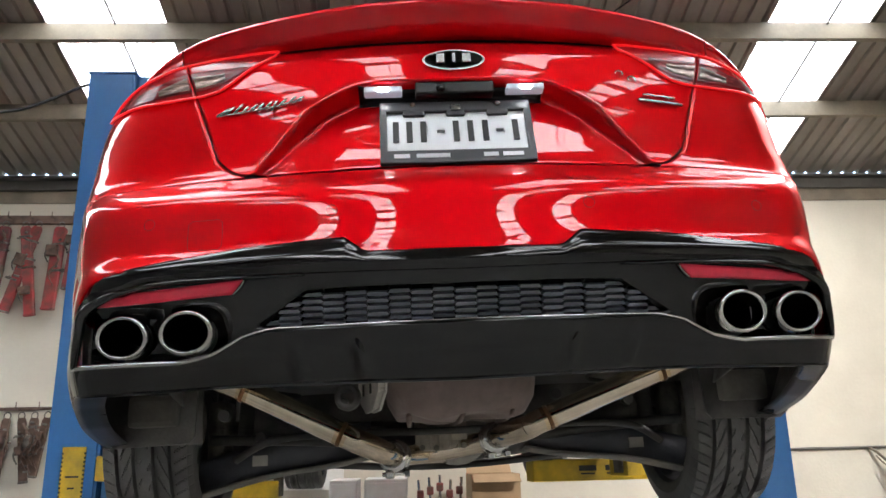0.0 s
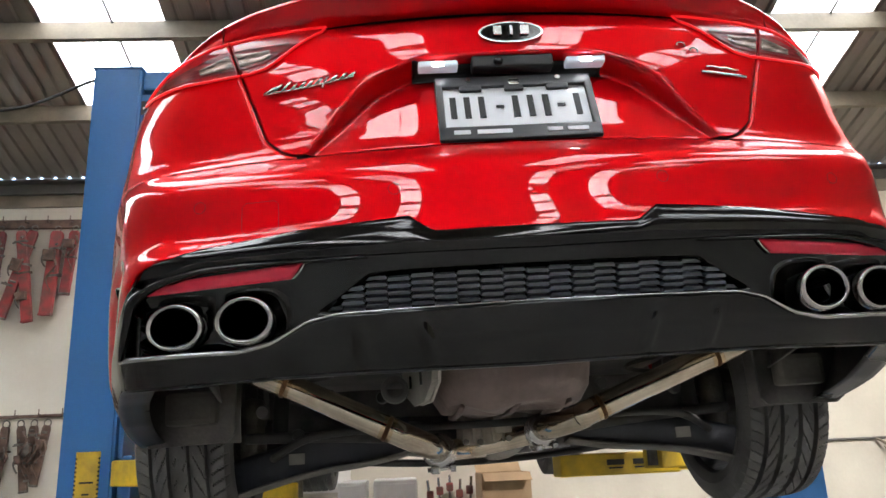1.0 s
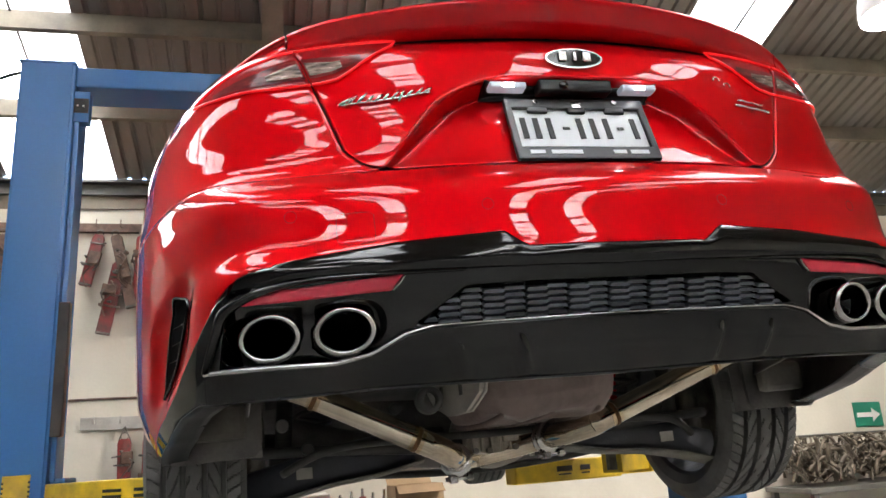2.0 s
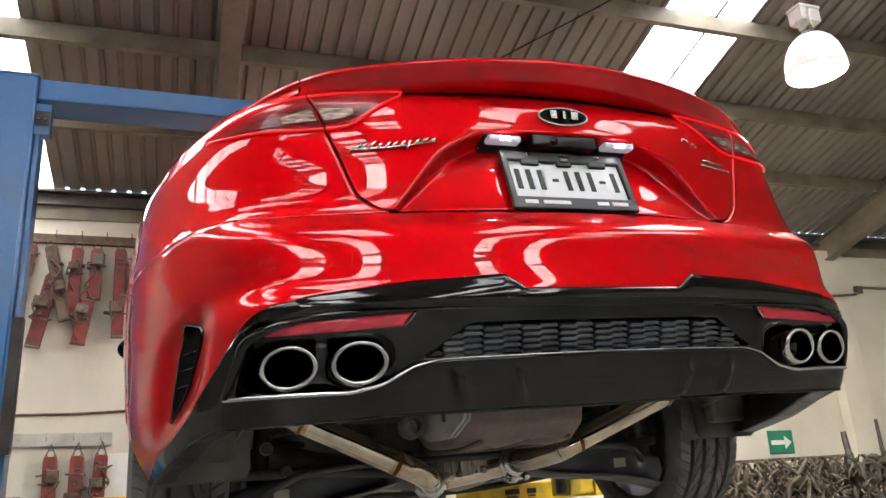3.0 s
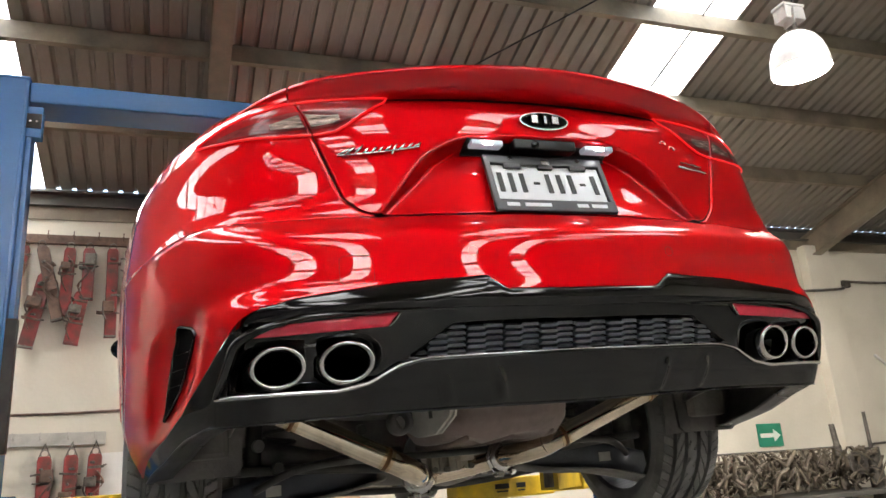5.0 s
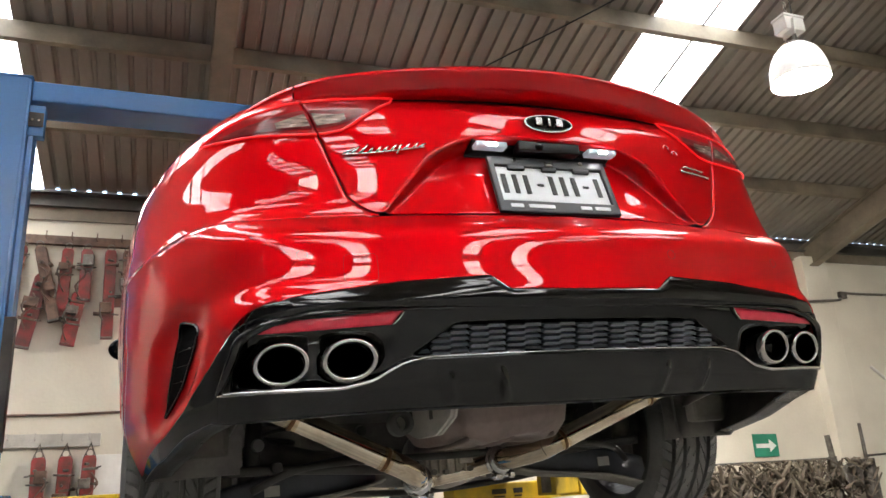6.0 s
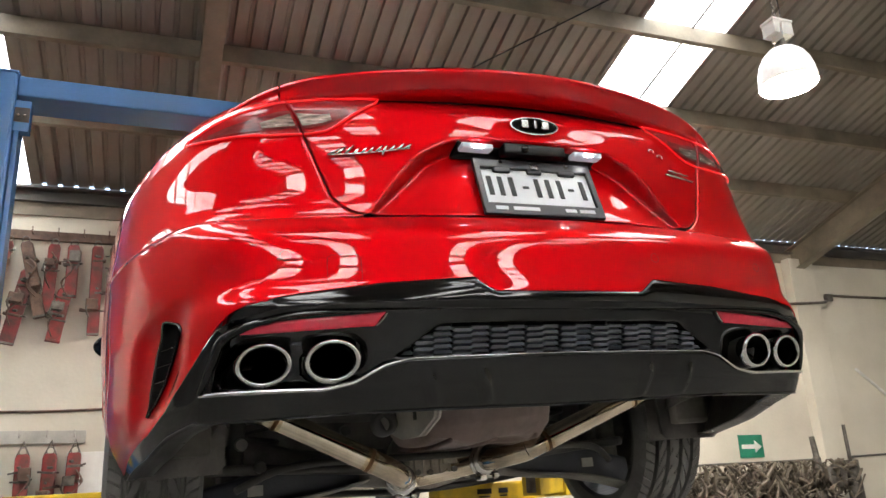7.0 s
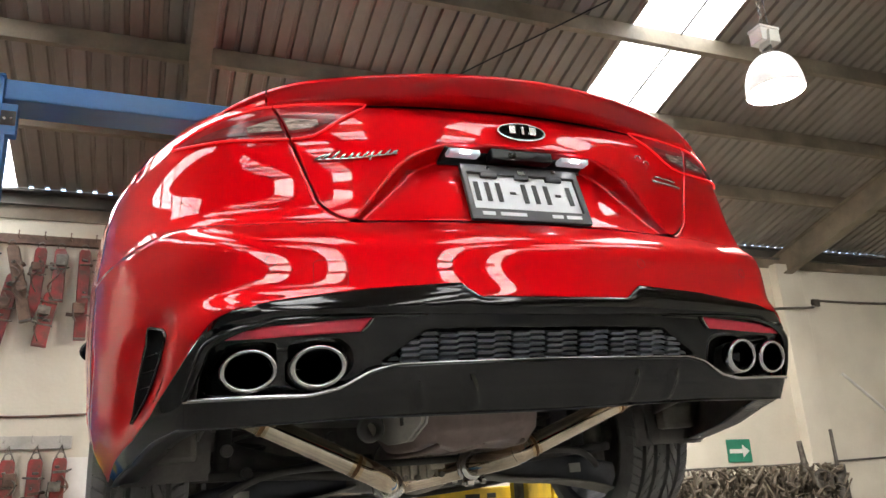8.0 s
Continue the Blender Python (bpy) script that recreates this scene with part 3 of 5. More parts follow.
for s in (-1, 1):
    b = NB()

    def f_wing(a, c):
        top = lin(a, (0, 2.305), (0.35, 2.30), (1, 2.235))
        z = 1.9919 + (top - 1.9919) * c ** 1.3
        edge = min(1.0, 0.90 + 0.10 * math.sqrt(max(0.0, z - 1.997) / 0.045))
        q0, q1 = x_seam(z) * edge + 0.0030, q_at(0.60, z)
        q = q0 + (q1 - q0) * a
        return P(s * q, z)

    patch(b, f_wing, 70, 30)
    cp("rear_wing", b, RED, "red rear wing", thick=0.004)

    def f_flank(a, c):
        y = 0.55 + (4.02 - 0.55) * a
        lo = max(1.475 if y > 0.7 else 1.53, arch_z(y, ARCH_Y), arch_z(y, 3.935))
        hi = 2.235 - 0.03 * max(0, y - 2.5)
        z = lo + (hi - lo) * c
        x = side_x(y, z) - 0.10 * max(0.0, 1.62 - z) ** 1.2
        return Vector((s * (x - 0.002) - 0.016, y, z))

    b = NB()
    patch(b, f_flank, 150, 26)
    cp("flank", b, RED, "red body side", thick=0.004)
    # wheel arch liner
    for cy in (ARCH_Y, 3.935):
        b = NB()
        patch(b, lambda a, c: Vector((s * (0.905 - 0.235 * c), cy + 0.375 * math.cos(math.pi * (1.15 * a - 0.075)), ARCH_Z + 0.375 * math.sin(math.pi * (1.15 * a - 0.075)))), 24, 3)
        cp("wheel_arch_liner", b, DUST, "dusty black arch liner", thick=0.004)

# spoiler and shoulders
def f_spoiler(x0, x1):
    def f(a, c):
        x = x0 + (x1 - x0) * a
        y, z = lip_y(x), lip_z(x)
        w = ease((abs(x) - 0.62) / 0.15)
        y += w * (rear_y(min(abs(x), 0.86), z) - 0.003 - y)
        k0 = lin(abs(x), (0.52, 1.0), (0.70, 0.55), (0.80, 0.12))
        zu = z - 0.058 + 0.02 * max(0, abs(x) - 0.5) / 0.3
        yu = rear_y(min(abs(x), 0.86), zu) + 0.006
        pts = [(yu + 0.03, zu), (yu * 0.6 + y * 0.4, zu + 0.016), (y + 0.006, z - 0.013), (y, z - 0.004), (y + 0.004, z + 0.004), (y + 0.05 * k0, z + 0.018 * k0), (y + 0.14 * k0, z + 0.036 * k0), (y + 0.32 * k0, z + 0.05 * k0)]
        k = c * (len(pts) - 1)
        i = min(int(k), len(pts) - 2)
        t = k - i
        p, q = pts[i], pts[i + 1]
        return Vector((x, p[0] + (q[0] - p[0]) * t, p[1] + (q[1] - p[1]) * t))
    return f


b = NB()
patch(b, f_spoiler(-0.592, 0.592), 80, 21)
spoiler = cp("spoiler", b, RED, "red lip spoiler")
# thin black strip paints the shadow line where the spoiler meets the tailgate
cp("spoiler_shade", sweep(NB(), [P(-0.375 + 0.75 * k / 60, 2.2955 - 0.004 * (k / 30 - 1) ** 2, 0.0025) for k in range(61)], [0.0008 + 0.0024 * math.sin(math.pi * k / 60) ** 0.4 for k in range(61)], 8), SOOTSHADE, "black strip for the shade under the spoiler", parent=spoiler)
for s in (-1, 1):
    b = NB()
    patch(b, f_spoiler(s * 0.596, s * 0.80), 24, 21)
    cp("shoulder", b, RED, "red body shoulder over the tail lamp")


# tail lamps, split by the tailgate joint
def lamp_hi(x):
    return lin(x, (0.365, 2.296), (0.40, 2.298), (0.50, 2.295), (0.59, 2.285), (0.66, 2.264), (0.72, 2.243), (0.768, 2.224))


def lamp_lo(x):
    return lin(x, (0.365, 2.286), (0.385, 2.276), (0.43, 2.246), (0.47, 2.218), (0.50, 2.202), (0.54, 2.195), (0.64, 2.194), (0.70, 2.201), (0.768, 2.217))


for s in (-1, 1):
    for x0, x1 in ((0.367, x_seam(2.24) - 0.0008), (x_seam(2.24) + 0.0022, 0.766)):
        inner = x0 < 0.4

        def on_lamp(a, c, out):
            x = x0 + (x1 - x0) * a
            z = lamp_lo(x) + (lamp_hi(x) - lamp_lo(x)) * c
            x += 0.345 * (z - 2.24) * (a if inner else 1 - a)
            return P(s * x, z, out)

        b = NB()
        patch(b, lambda a, c: on_lamp(a, c, 0.0035), 30, 12)
        lampo = cp("tail_lamp", b, LAMPRED, "deep red tail lamp with a lit outline", thick=0.008)
        loop = [on_lamp(k / 24, 0.985, 0.005) for k in range(25)]
        back = [on_lamp(k / 24, 0.015, 0.005) for k in range(25)]
        line = loop[::-1] + back[1:] if inner else loop + back[::-1]
        cp("light_guide", sweep(NB(), line, 0.0029, 8), LAMPRING, "lit red outline", parent=lampo)
        b = NB()

        def f_lens(a, c):
            t = (0.38 + 0.61 * a) if inner else (0.01 + 0.72 * a)
            hi = 0.70 - 0.30 * (1 - a if inner else a) ** 2
            return on_lamp(t, 0.17 + (hi - 0.17) * c, 0.006)

        patch(b, f_lens, 30, 10)
        cp("lamp_lens", b, SMOKE, "smoked clear lamp lens", parent=lampo)
        # pale patch near the joint, a painted reflection on the lens
        b = NB()
        t0, t1 = (0.60, 0.97) if inner else (0.03, 0.36)
        patch(b, lambda a, c: on_lamp(t0 + (t1 - t0) * a, 0.24 + (0.20 + 0.16 * (a if inner else 1 - a)) * c, 0.0072 + 0.0006 * math.sin(9.4 * c)), 16, 12)
        cp("lamp_sheen", b, LAMPSHEEN, "pale ribbed patch for the reflection in the lamp lens", parent=lampo)

# black lower bumper
def z_trim(q):     # lower edge of the gloss trim
    return lin(abs(q), (0, 1.765), (0.20, 1.768), (0.5, 1.772), (0.60, 1.768), (0.64, 1.758), (0.70, 1.74))


def f_trim(a, c):
    q = -0.665 + 1.33 * a
    fade = lin(abs(q), (0.60, 1.0), (0.66, 0.15))
    return P(q, z_trim(q) * (1 - c) + (z_red(q) + 0.001) * c, 0.003 * fade * math.sin(math.pi * min(c, 0.9)) + 0.002 - 0.0045 * ease((abs(q) - 0.625) / 0.04))


b = NB()
patch(b, f_trim, 150, 8)
cp("bumper_trim", b, GLOSS, "gloss black bumper trim", thick=0.004)


def f_house(a, c):
    q = -0.715 + 1.43 * a
    lo = z_strip(q) - 0.004
    hi = z_trim(q) + 0.006
    z = lo + (hi - lo) * c
    end = lin(z, (1.676, 0.398), (1.742, 0.300))
    gx = min(1, max(0, (end - abs(q)) / 0.02))
    gz = min(1, max(0, (1.744 - z) / 0.006)) * min(1, max(0, (z - 1.680) / 0.003))
    wx = ease((abs(q) - 0.425) / 0.07) * ease((1.735 - z) / 0.035)
    bore = any((abs(q) - x) ** 2 / 0.047 ** 2 + (z - 1.6745) ** 2 / 0.0355 ** 2 < 1 for x in (0.523, 0.650))
    return P(q, z, -0.012 - 0.035 * gx * gz - 0.022 * wx) + Vector((0, 0.30 if bore else 0.0, 0))


b = NB()
patch(b, f_house, 190, 44)
cp("bumper_insert", b, GLOSS, "gloss black bumper insert", thick=0.004)


def apron_fin(q, c):
    """Shallow upright folds low in the apron."""
    return sum(h * math.exp(-((q - x - 0.03 * (c - 0.5) * (1 if x > 0 else -1)) / 0.011) ** 2) * ease(c / 0.15) * ease((0.92 - c) / 0.5) for x, h in ((-0.315, 0.009), (-0.20, 0.012), (0.20, 0.010), (0.315, 0.009)))


b = NB()
patch(b, lambda a, c: P(0.71 * (2 * a - 1), z_low(0.71 * (2 * a - 1)) * (1 - c) + z_strip(0.71 * (2 * a - 1)) * c, 0.0005 + apron_fin(0.71 * (2 * a - 1), c)), 284, 14)
cp("bumper_apron", b, GLOSS, "glossy black bumper apron", thick=0.004)
for s in (-1, 1):
    def f_corner(a, c):
        q = 0.66 + (1.20 - 0.66) * a
        for _ in range(3):
            z = z_low(q) + (z_red(q) + 0.001 - z_low(q)) * c
            q0 = q_inner(z)
            q = q0 + (1.20 - q0) * a ** 1.5
        return P(s * q, z, 0.0009 + 0.0012 * ease((z - 1.622) / 0.02))

    b = NB()
    patch(b, f_corner, 80, 24)
    cp("bumper_corner", b, GLOSS, "gloss black bumper corner", thick=0.006)
    b = NB()
    patch(b, lambda a, c: P(s * (0.70 + 0.48 * a), z_low(0.70 + 0.48 * a) + 0.005 + (1.80 - z_low(0.70 + 0.48 * a)) * c, -0.030), 20, 8)
    cp("corner_liner", b, DUST, "dark plastic liner", thick=0.003)
# apron's return lip underneath
b = NB()
patch(b, lambda a, c: P(1.17 * (2 * a - 1), z_low(1.17 * (2 * a - 1)) + 0.004 * c, 0.001 - 0.06 * c), 140, 4)
cp("apron_lip", b, SATIN, thick=0.003)
b = NB()
sweep(b, [P(-0.688 + 1.376 * k / 90, z_strip(-0.688 + 1.376 * k / 90) + 0.0005, 0.003) for k in range(91)], [lin(abs(k - 45) / 45, (0, 0.0013), (0.55, 0.0016), (0.72, 0.0045), (0.95, 0.0050), (1, 0.004)) for k in range(91)], 8)
cp("bright_strip", b, CHROME, "thin bright strip under the tail pipes")

# rolled edge of the recess round the tail pipes
for s in (-1, 1):
    edge = [(0.30, 1.7665), (0.45, 1.7675), (0.56, 1.766), (0.615, 1.760), (0.645, 1.747), (0.663, 1.725), (0.673, 1.690), (0.684, 1.650), (0.692, 1.630)]
    line = curve_points([P(s * q, z, 0.001) for q, z in edge], 6)
    cp("recess_edge", sweep(NB(), line, [lin(k / len(line), (0, 0.002), (0.4, 0.006), (0.6, 0.010), (0.8, 0.009), (1, 0.005)) for k in range(len(line))], 10), GLOSS, "rolled gloss black edge round the tail pipes")

# air outlet behind each rear corner
for s in (-1, 1):
    def f_vent(a, c):
        z = 1.612 + 0.186 * c
        q0 = lin(z, (1.612, 0.905), (1.67, 0.850), (1.74, 0.816), (1.770, 0.812), (1.786, 0.822), (1.798, 0.860))
        q1 = lin(z, (1.612, 0.911), (1.66, 0.910), (1.74, 0.898), (1.785, 0.886), (1.798, 0.868))
        q = q0 + (q1 - q0) * a
        return P(s * q, z, 0.0025 - dent(q, z))

    b = NB()
    patch(b, f_vent, 6, 24)
    vent = cp("corner_vent", b, SOOTSHADE, "black slatted corner air outlet", thick=0.003)
    b = NB()
    sweep(b, [f_vent(0, k / 20) for k in range(21)] + [f_vent(1, 1 - k / 20) for k in range(21)], 0.0035, 6)
    cp("vent_rim", b, GLOSS, parent=vent)
    for k in range(3):
        b = NB()
        sweep(b, [f_vent(t / 4, 0.36 + 0.17 * k) for t in range(5)], 0.0012, 6)
        cp("vent_slat", b, SATIN, parent=vent)

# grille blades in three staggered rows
# near-black backing sheet puts the shade between the blades into colour
grille = cp("grille", patch(NB(), lambda a, c: P(-0.38 + 0.76 * a, 1.680 + 0.063 * c, -0.046), 30, 3), SOOTSHADE, "black mesh grille", thick=0.003)
blade_mesh = None
for k in range(-10, 11):
    for r in range(5):
        x = 0.0412 * k
        deep = k % 2
        z = 1.6860 + 0.0118 * r + (0.0059 if deep else 0)
        if z > 1.742 or abs(x) > lin(z, (1.68, 0.396), (1.742, 0.318)):
            continue
        if blade_mesh is None:
            bb = NB()
            sec = [(-0.0204, -0.0022), (-0.017, 0.0030), (0.017, 0.0030), (0.0204, -0.0022), (0.017, -0.0036), (-0.017, -0.0036)]
            plate(bb, sec, 0.018)
            blade_mesh = mesh_of("blade", bb, BLADE, False)
        o = new("blade", blade_mesh)
        o.parent = grille
        p = P(x, z, -0.035 if deep else -0.026) - BASE
        o.matrix_basis = Matrix.Translation(p) @ pose(0, 0, 0, 24, 0, math.degrees(math.atan2(rear_y(abs(x) + 0.01, z) - rear_y(abs(x), z), 0.01)) * (1 if x > 0 else -1))

# rear reflectors and tail pipes
for s in (-1, 1):
    b = NB()
    def f_reflector(a, c):
        return P(s * (0.412 + 0.022 * (1 - c) * (1 - a) + 0.262 * a), lin(a, (0, 1.740 + 0.026 * c), (0.8, 1.733 + 0.021 * c), (1, 1.732 + 0.006 * c)), -0.007)

    patch(b, f_reflector, 30, 4)
    lens = cp("reflector", b, LENSRED, "red plastic rear reflector", thick=0.010)
    cp("reflector_end", sweep(NB(), [f_reflector(-0.012 - 0.012 * math.sin(math.pi * k / 8), k / 8) for k in range(9)], 0.0022, 6), CHROME, "bright inner end", parent=lens)
    for x, y in ((0.523, -0.022), (0.650, 0.010)):
        tip = cp("tail_pipe", NB(), CHROME, "oval polished stainless tail pipe")
        bb = bmesh.new()
        seg = 56
        rows = []
        for dy, k in ((0.010, 0.775), (0.000, 0.785), (-0.005, 0.82), (-0.007, 0.89), (-0.005, 0.96), (0.002, 1.0), (0.014, 1.0)):
            rows.append([bb.verts.new((s * x + 0.0535 * k * math.cos(2 * math.pi * i / seg), y + dy + 0.010 * math.sin(2 * math.pi * i / seg) * -1 + 0.012 * k * math.cos(2 * math.pi * i / seg) * s, 1.6745 + 0.0405 * k * math.sin(2 * math.pi * i / seg))) for i in range(seg)])
        for p, q in zip(rows, rows[1:]):
            for i in range(seg):
                bb.faces.new((p[i], p[(i + 1) % seg], q[(i + 1) % seg], q[i]))
        bmesh.ops.translate(bb, vec=-BASE, verts=bb.verts)
        bmesh.ops.recalc_face_normals(bb, faces=bb.faces)
        bb.to_mesh(tip.data)
        bb.free()
        tip.data.shade_smooth()
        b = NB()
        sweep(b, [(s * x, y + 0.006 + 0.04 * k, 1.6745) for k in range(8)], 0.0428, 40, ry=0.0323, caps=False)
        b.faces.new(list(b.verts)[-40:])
        bs = NB()
        sweep(bs, [(s * x, y + 0.012 + 0.03 * k, 1.6745) for k in range(7)], 0.0515, 40, ry=0.0388, caps=False)
        cp("pipe_sleeve", bs, SOOTGLOSS, "dark pipe sleeve", parent=tip)
        inner = cp("pipe_bore", b, SOOTSHADE, "sooty pipe bore", parent=tip)

# number plate in its dark frame
plate_thing = cp("number_plate", box(NB(), (0, 0, 0), (0.302, 0.003, 0.150), 0.003), PLATE, "white number plate in a dark plastic frame")
tilt = math.degrees(math.atan2(0.047, 0.153))
PM = Matrix.Translation(Vector((0, 0.024, 2.0765)) - BASE) @ pose(0, 0, 0, -tilt, 0, 0)
plate_thing.data.transform(Matrix.Translation(BASE))
plate_thing.matrix_basis = PM


def on_plate(name, bm, material, label=""):
    ob = new(name, mesh_of(name, bm, material, False))
    ob.parent = plate_thing
    return tagged(ob, label)


b = NB()
box(b, (0, -0.004, 0.068), (0.318, 0.012, 0.026), 0.004)
for x, w in ((-0.088, 0.046), (0.088, 0.046), (0.0, 0.040)):
    box(b, (x, -0.004, 0.052), (w, 0.011, 0.016), 0.005)
box(b, (0, -0.004, -0.066), (0.318, 0.012, 0.032), 0.004)
for s in (-1, 1):
    box(b, (s * 0.1515, -0.004, 0), (0.015, 0.012, 0.14), 0.004)
on_plate("plate_frame", b, FRAMEGREY, "dark plastic plate frame")
for x in (-0.126, -0.098, -0.069, -0.033, -0.001, 0.029, 0.060, 0.090, 0.123):
    w, h = (0.016, 0.007) if x in (-0.033, 0.090) else (0.0125, 0.056)
    on_plate("plate_bar", box(NB(), (x, -0.0025, 0.004), (w, 0.002, h), 0.0008), BLACKINK)
for x, w in ((-0.115, 0.032), (-0.052, 0.068), (0.065, 0.030), (0.110, 0.042)):
    on_plate("frame_bar", box(NB(), (x, -0.0105, -0.066), (w, 0.002, 0.010), 0.0008), PLATE)
for x in (-0.09, 0.09):
    on_plate("plate_screw", rod(NB(), (x, -0.009, 0.070), (x, -0.013, 0.070), 0.006), CHROME)
on_plate("frame_badge", box(NB(), (0, -0.011, 0.062), (0.022, 0.003, 0.016), 0.003), CHROME)

# lamps over the plate, camera bar
for s in (-1, 1):
    b = box(NB(), (s * 0.150, 0.033, 2.178), (0.080, 0.030, 0.014), 0.004)
    lens = cp("plate_lamp", b, PLATELIGHT, "lit white number plate lamp")
    cp("bulb", box(NB(), (s * 0.150, 0.0175, 2.176), (0.022, 0.004, 0.008), 0.0015), PLATEBULB, "bright bulb", parent=lens)
# black sheet stands in for the shadow in the top of the recess
b = NB()
patch(b, lambda a, c: f_gate_at(0.196 * (2 * a - 1), 2.162 + 0.024 * c) + Vector((0, -0.003, 0)), 40, 6)
cp("recess_shade", b, SATIN, "black sheet for the shade at the top of the plate recess", parent=gate, thick=0.002)
b = box(NB(), (0, 0.032, 2.178), (0.165, 0.035, 0.026), 0.004)
handle = cp("tailgate_handle", b, SATIN, "black tailgate handle with a camera")
cp("reversing_camera", rod(NB(), (-0.03, 0.018, 2.176), (-0.03, 0.008, 2.174), 0.010, 0.009, 20), GLOSS).parent = handle

# badges
b = NB()
bmesh.ops.create_circle(b, cap_ends=True, radius=1, segments=48)
bmesh.ops.transform(b, matrix=Matrix.Translation((0, 0, 0)) @ Matrix.Diagonal((0.066, 0.0230, 1, 1)), verts=b.verts)
ex = bmesh.ops.extrude_face_region(b, geom=list(b.faces))
bmesh.ops.translate(b, vec=(0, 0, 0.008), verts=[v for v in ex["geom"] if isinstance(v, bmesh.types.BMVert)])
bmesh.ops.transform(b, matrix=Matrix.Translation((0, 0.013, 2.236)) @ pose(0, 0, 0, 93, 0, 0), verts=b.verts)
badge = cp("badge", b, BADGE, "oval chrome badge with a black field", smooth=False)
b = NB()
bmesh.ops.create_circle(b, cap_ends=True, radius=1, segments=48)
bmesh.ops.transform(b, matrix=Matrix.Translation((0, 0.0040, 2.236)) @ pose(0, 0, 0, 93, 0, 0) @ Matrix.Diagonal((0.061, 0.0190, 1, 1)), verts=b.verts)
cp("badge_field", b, GLOSS, smooth=False).parent = badge
for x, w in ((-0.028, 0.017), (0.0, 0.007), (0.027, 0.018)):
    cp("badge_bar", box(NB(), (x, 0.001, 2.237), (w, 0.005, 0.0205), 0.002), BADGE, smooth=False).parent = badge

# wheels: tyre with tread, spoked rim
def tyre_mesh():
    b = NB()
    seg, half = 528, 0.126
    prof = [(-half + 0.012, 0.245), (-half, 0.275), (-half + 0.004, 0.300)]
    xs = np.linspace(-half + 0.014, half - 0.014, 75)
    for x in xs:
        r = 0.331 - 0.012 * abs(x / half) ** 5
        g = min(abs(abs(x) - 0.026), abs(abs(x) - 0.072))
        prof.append((float(x), r - (0.016 if g < 0.0056 else 0.0)))
    prof += [(half - 0.004, 0.300), (half, 0.275), (half - 0.012, 0.245)]
    rings = []
    for x, r in prof:
        ring = []
        for k in range(seg):
            rr = r
            if abs(x) > 0.080 and r > 0.305:
                rr -= 0.0045 if round(k + 140 * abs(x)) % 8 == 0 else 0.0
            elif 0.031 < abs(x) < 0.066 and r > 0.325:
                rr -= 0.0042 if round(k - 560 * (abs(x) - 0.031)) % 15 < 2 else 0.0
            elif 0.007 < abs(x) < 0.021 and r > 0.325:
                rr -= 0.0038 if round(k + 480 * x) % 15 < 2 else 0.0
            a = 2 * math.pi * k / seg
            ring.append(b.verts.new((x, rr * math.cos(a), rr * math.sin(a))))
        rings.append(ring)
    for p, q in zip(rings, rings[1:]):
        for k in range(seg):
            b.faces.new((p[k], p[(k + 1) % seg], q[(k + 1) % seg], q[k]))
    return b


def rim_mesh(s):
    b = NB()
    lathe(b, [(-0.11, 0.250), (-0.10, 0.238), (0.0, 0.225), (s * 0.09, 0.238), (s * 0.112, 0.248), (s * 0.115, 0.243), (s * 0.09, 0.228)], 60)
    rod(b, (s * 0.05, 0, 0), (s * 0.108, 0, 0), 0.055, 0.045, 24)
    return b


tyre_me = None
for y, dz in ((1.03, -0.065), (3.935, -0.075)):
    for s in (-1, 1):
        m = Matrix.Translation(Vector((s * 0.818 - 0.017, y, 1.62 + dz)) - BASE) @ pose(0, 0, 0, 0, s * -1.5, 0)
        if tyre_me is None:
            tyre_me = mesh_of("tyre", tyre_mesh(), RUBBER, False)
        wheel = new("wheel", mesh_of("wheel", rim_mesh(s), RIM, False))
        wheel.parent, wheel.matrix_basis = car, m
        tagged(wheel, "dark alloy wheel with a low-profile tyre")
        t = new("tyre", tyre_me)
        t.parent = wheel
        tagged(t, "black grooved road tyre")
        for k in range(10):
            sp = new("spoke", mesh_of("spoke", box(NB(), (s * 0.095, 0, 0.135), (0.022, 0.026, 0.20), 0.004), RIM, False))
            sp.parent, sp.matrix_basis = wheel, pose(0, 0, 0, 36 * k, 0, 0)
        d = NB()
        rod(d, (-s * 0.02, 0, 0), (s * 0.005, 0, 0), 0.165, seg=40)
        rod(d, (-s * 0.06, 0, 0), (-s * 0.02, 0, 0), 0.07, seg=24)
        disc = new("brake_disc", mesh_of("brake_disc", d, GREY, False))
        disc.parent = wheel

# lower rear corner panels behind the wheels, inside the bumper
for s in (-1, 1):
    b = NB()
    out = [(0.672, 1.506), (0.686, 1.490), (0.870, 1.484), (0.893, 1.500), (0.905, 1.56), (0.905, 1.66), (0.80, 1.70), (0.665, 1.70)]
    plate(b, [(s * x, z) for x, z in out], 0.012, Matrix.Translation((0, 0.598, 0)))
    cp("arch_flap", b, DUST, "black plastic arch flap", smooth=False)
    b = NB()
    box(b, (s * 0.768, 0.572, 1.572), (0.125, 0.045, 0.080), 0.014)
    cp("flap_panel", b, POCKET, "dusty grey pocket panel", smooth=False)
    b = NB()
    patch(b, lambda a, c: Vector((s * (0.680 + 0.025 * a + 0.012 * math.sin(3 * c)), 0.16 + 0.44 * a, lin(a, (0, 1.62), (0.6, 1.61), (1, 1.58)) + (1.72 - 1.60) * c)), 10, 5)
    cp("corner_brace", b, DUST, "black inner bumper panel", thick=0.006)

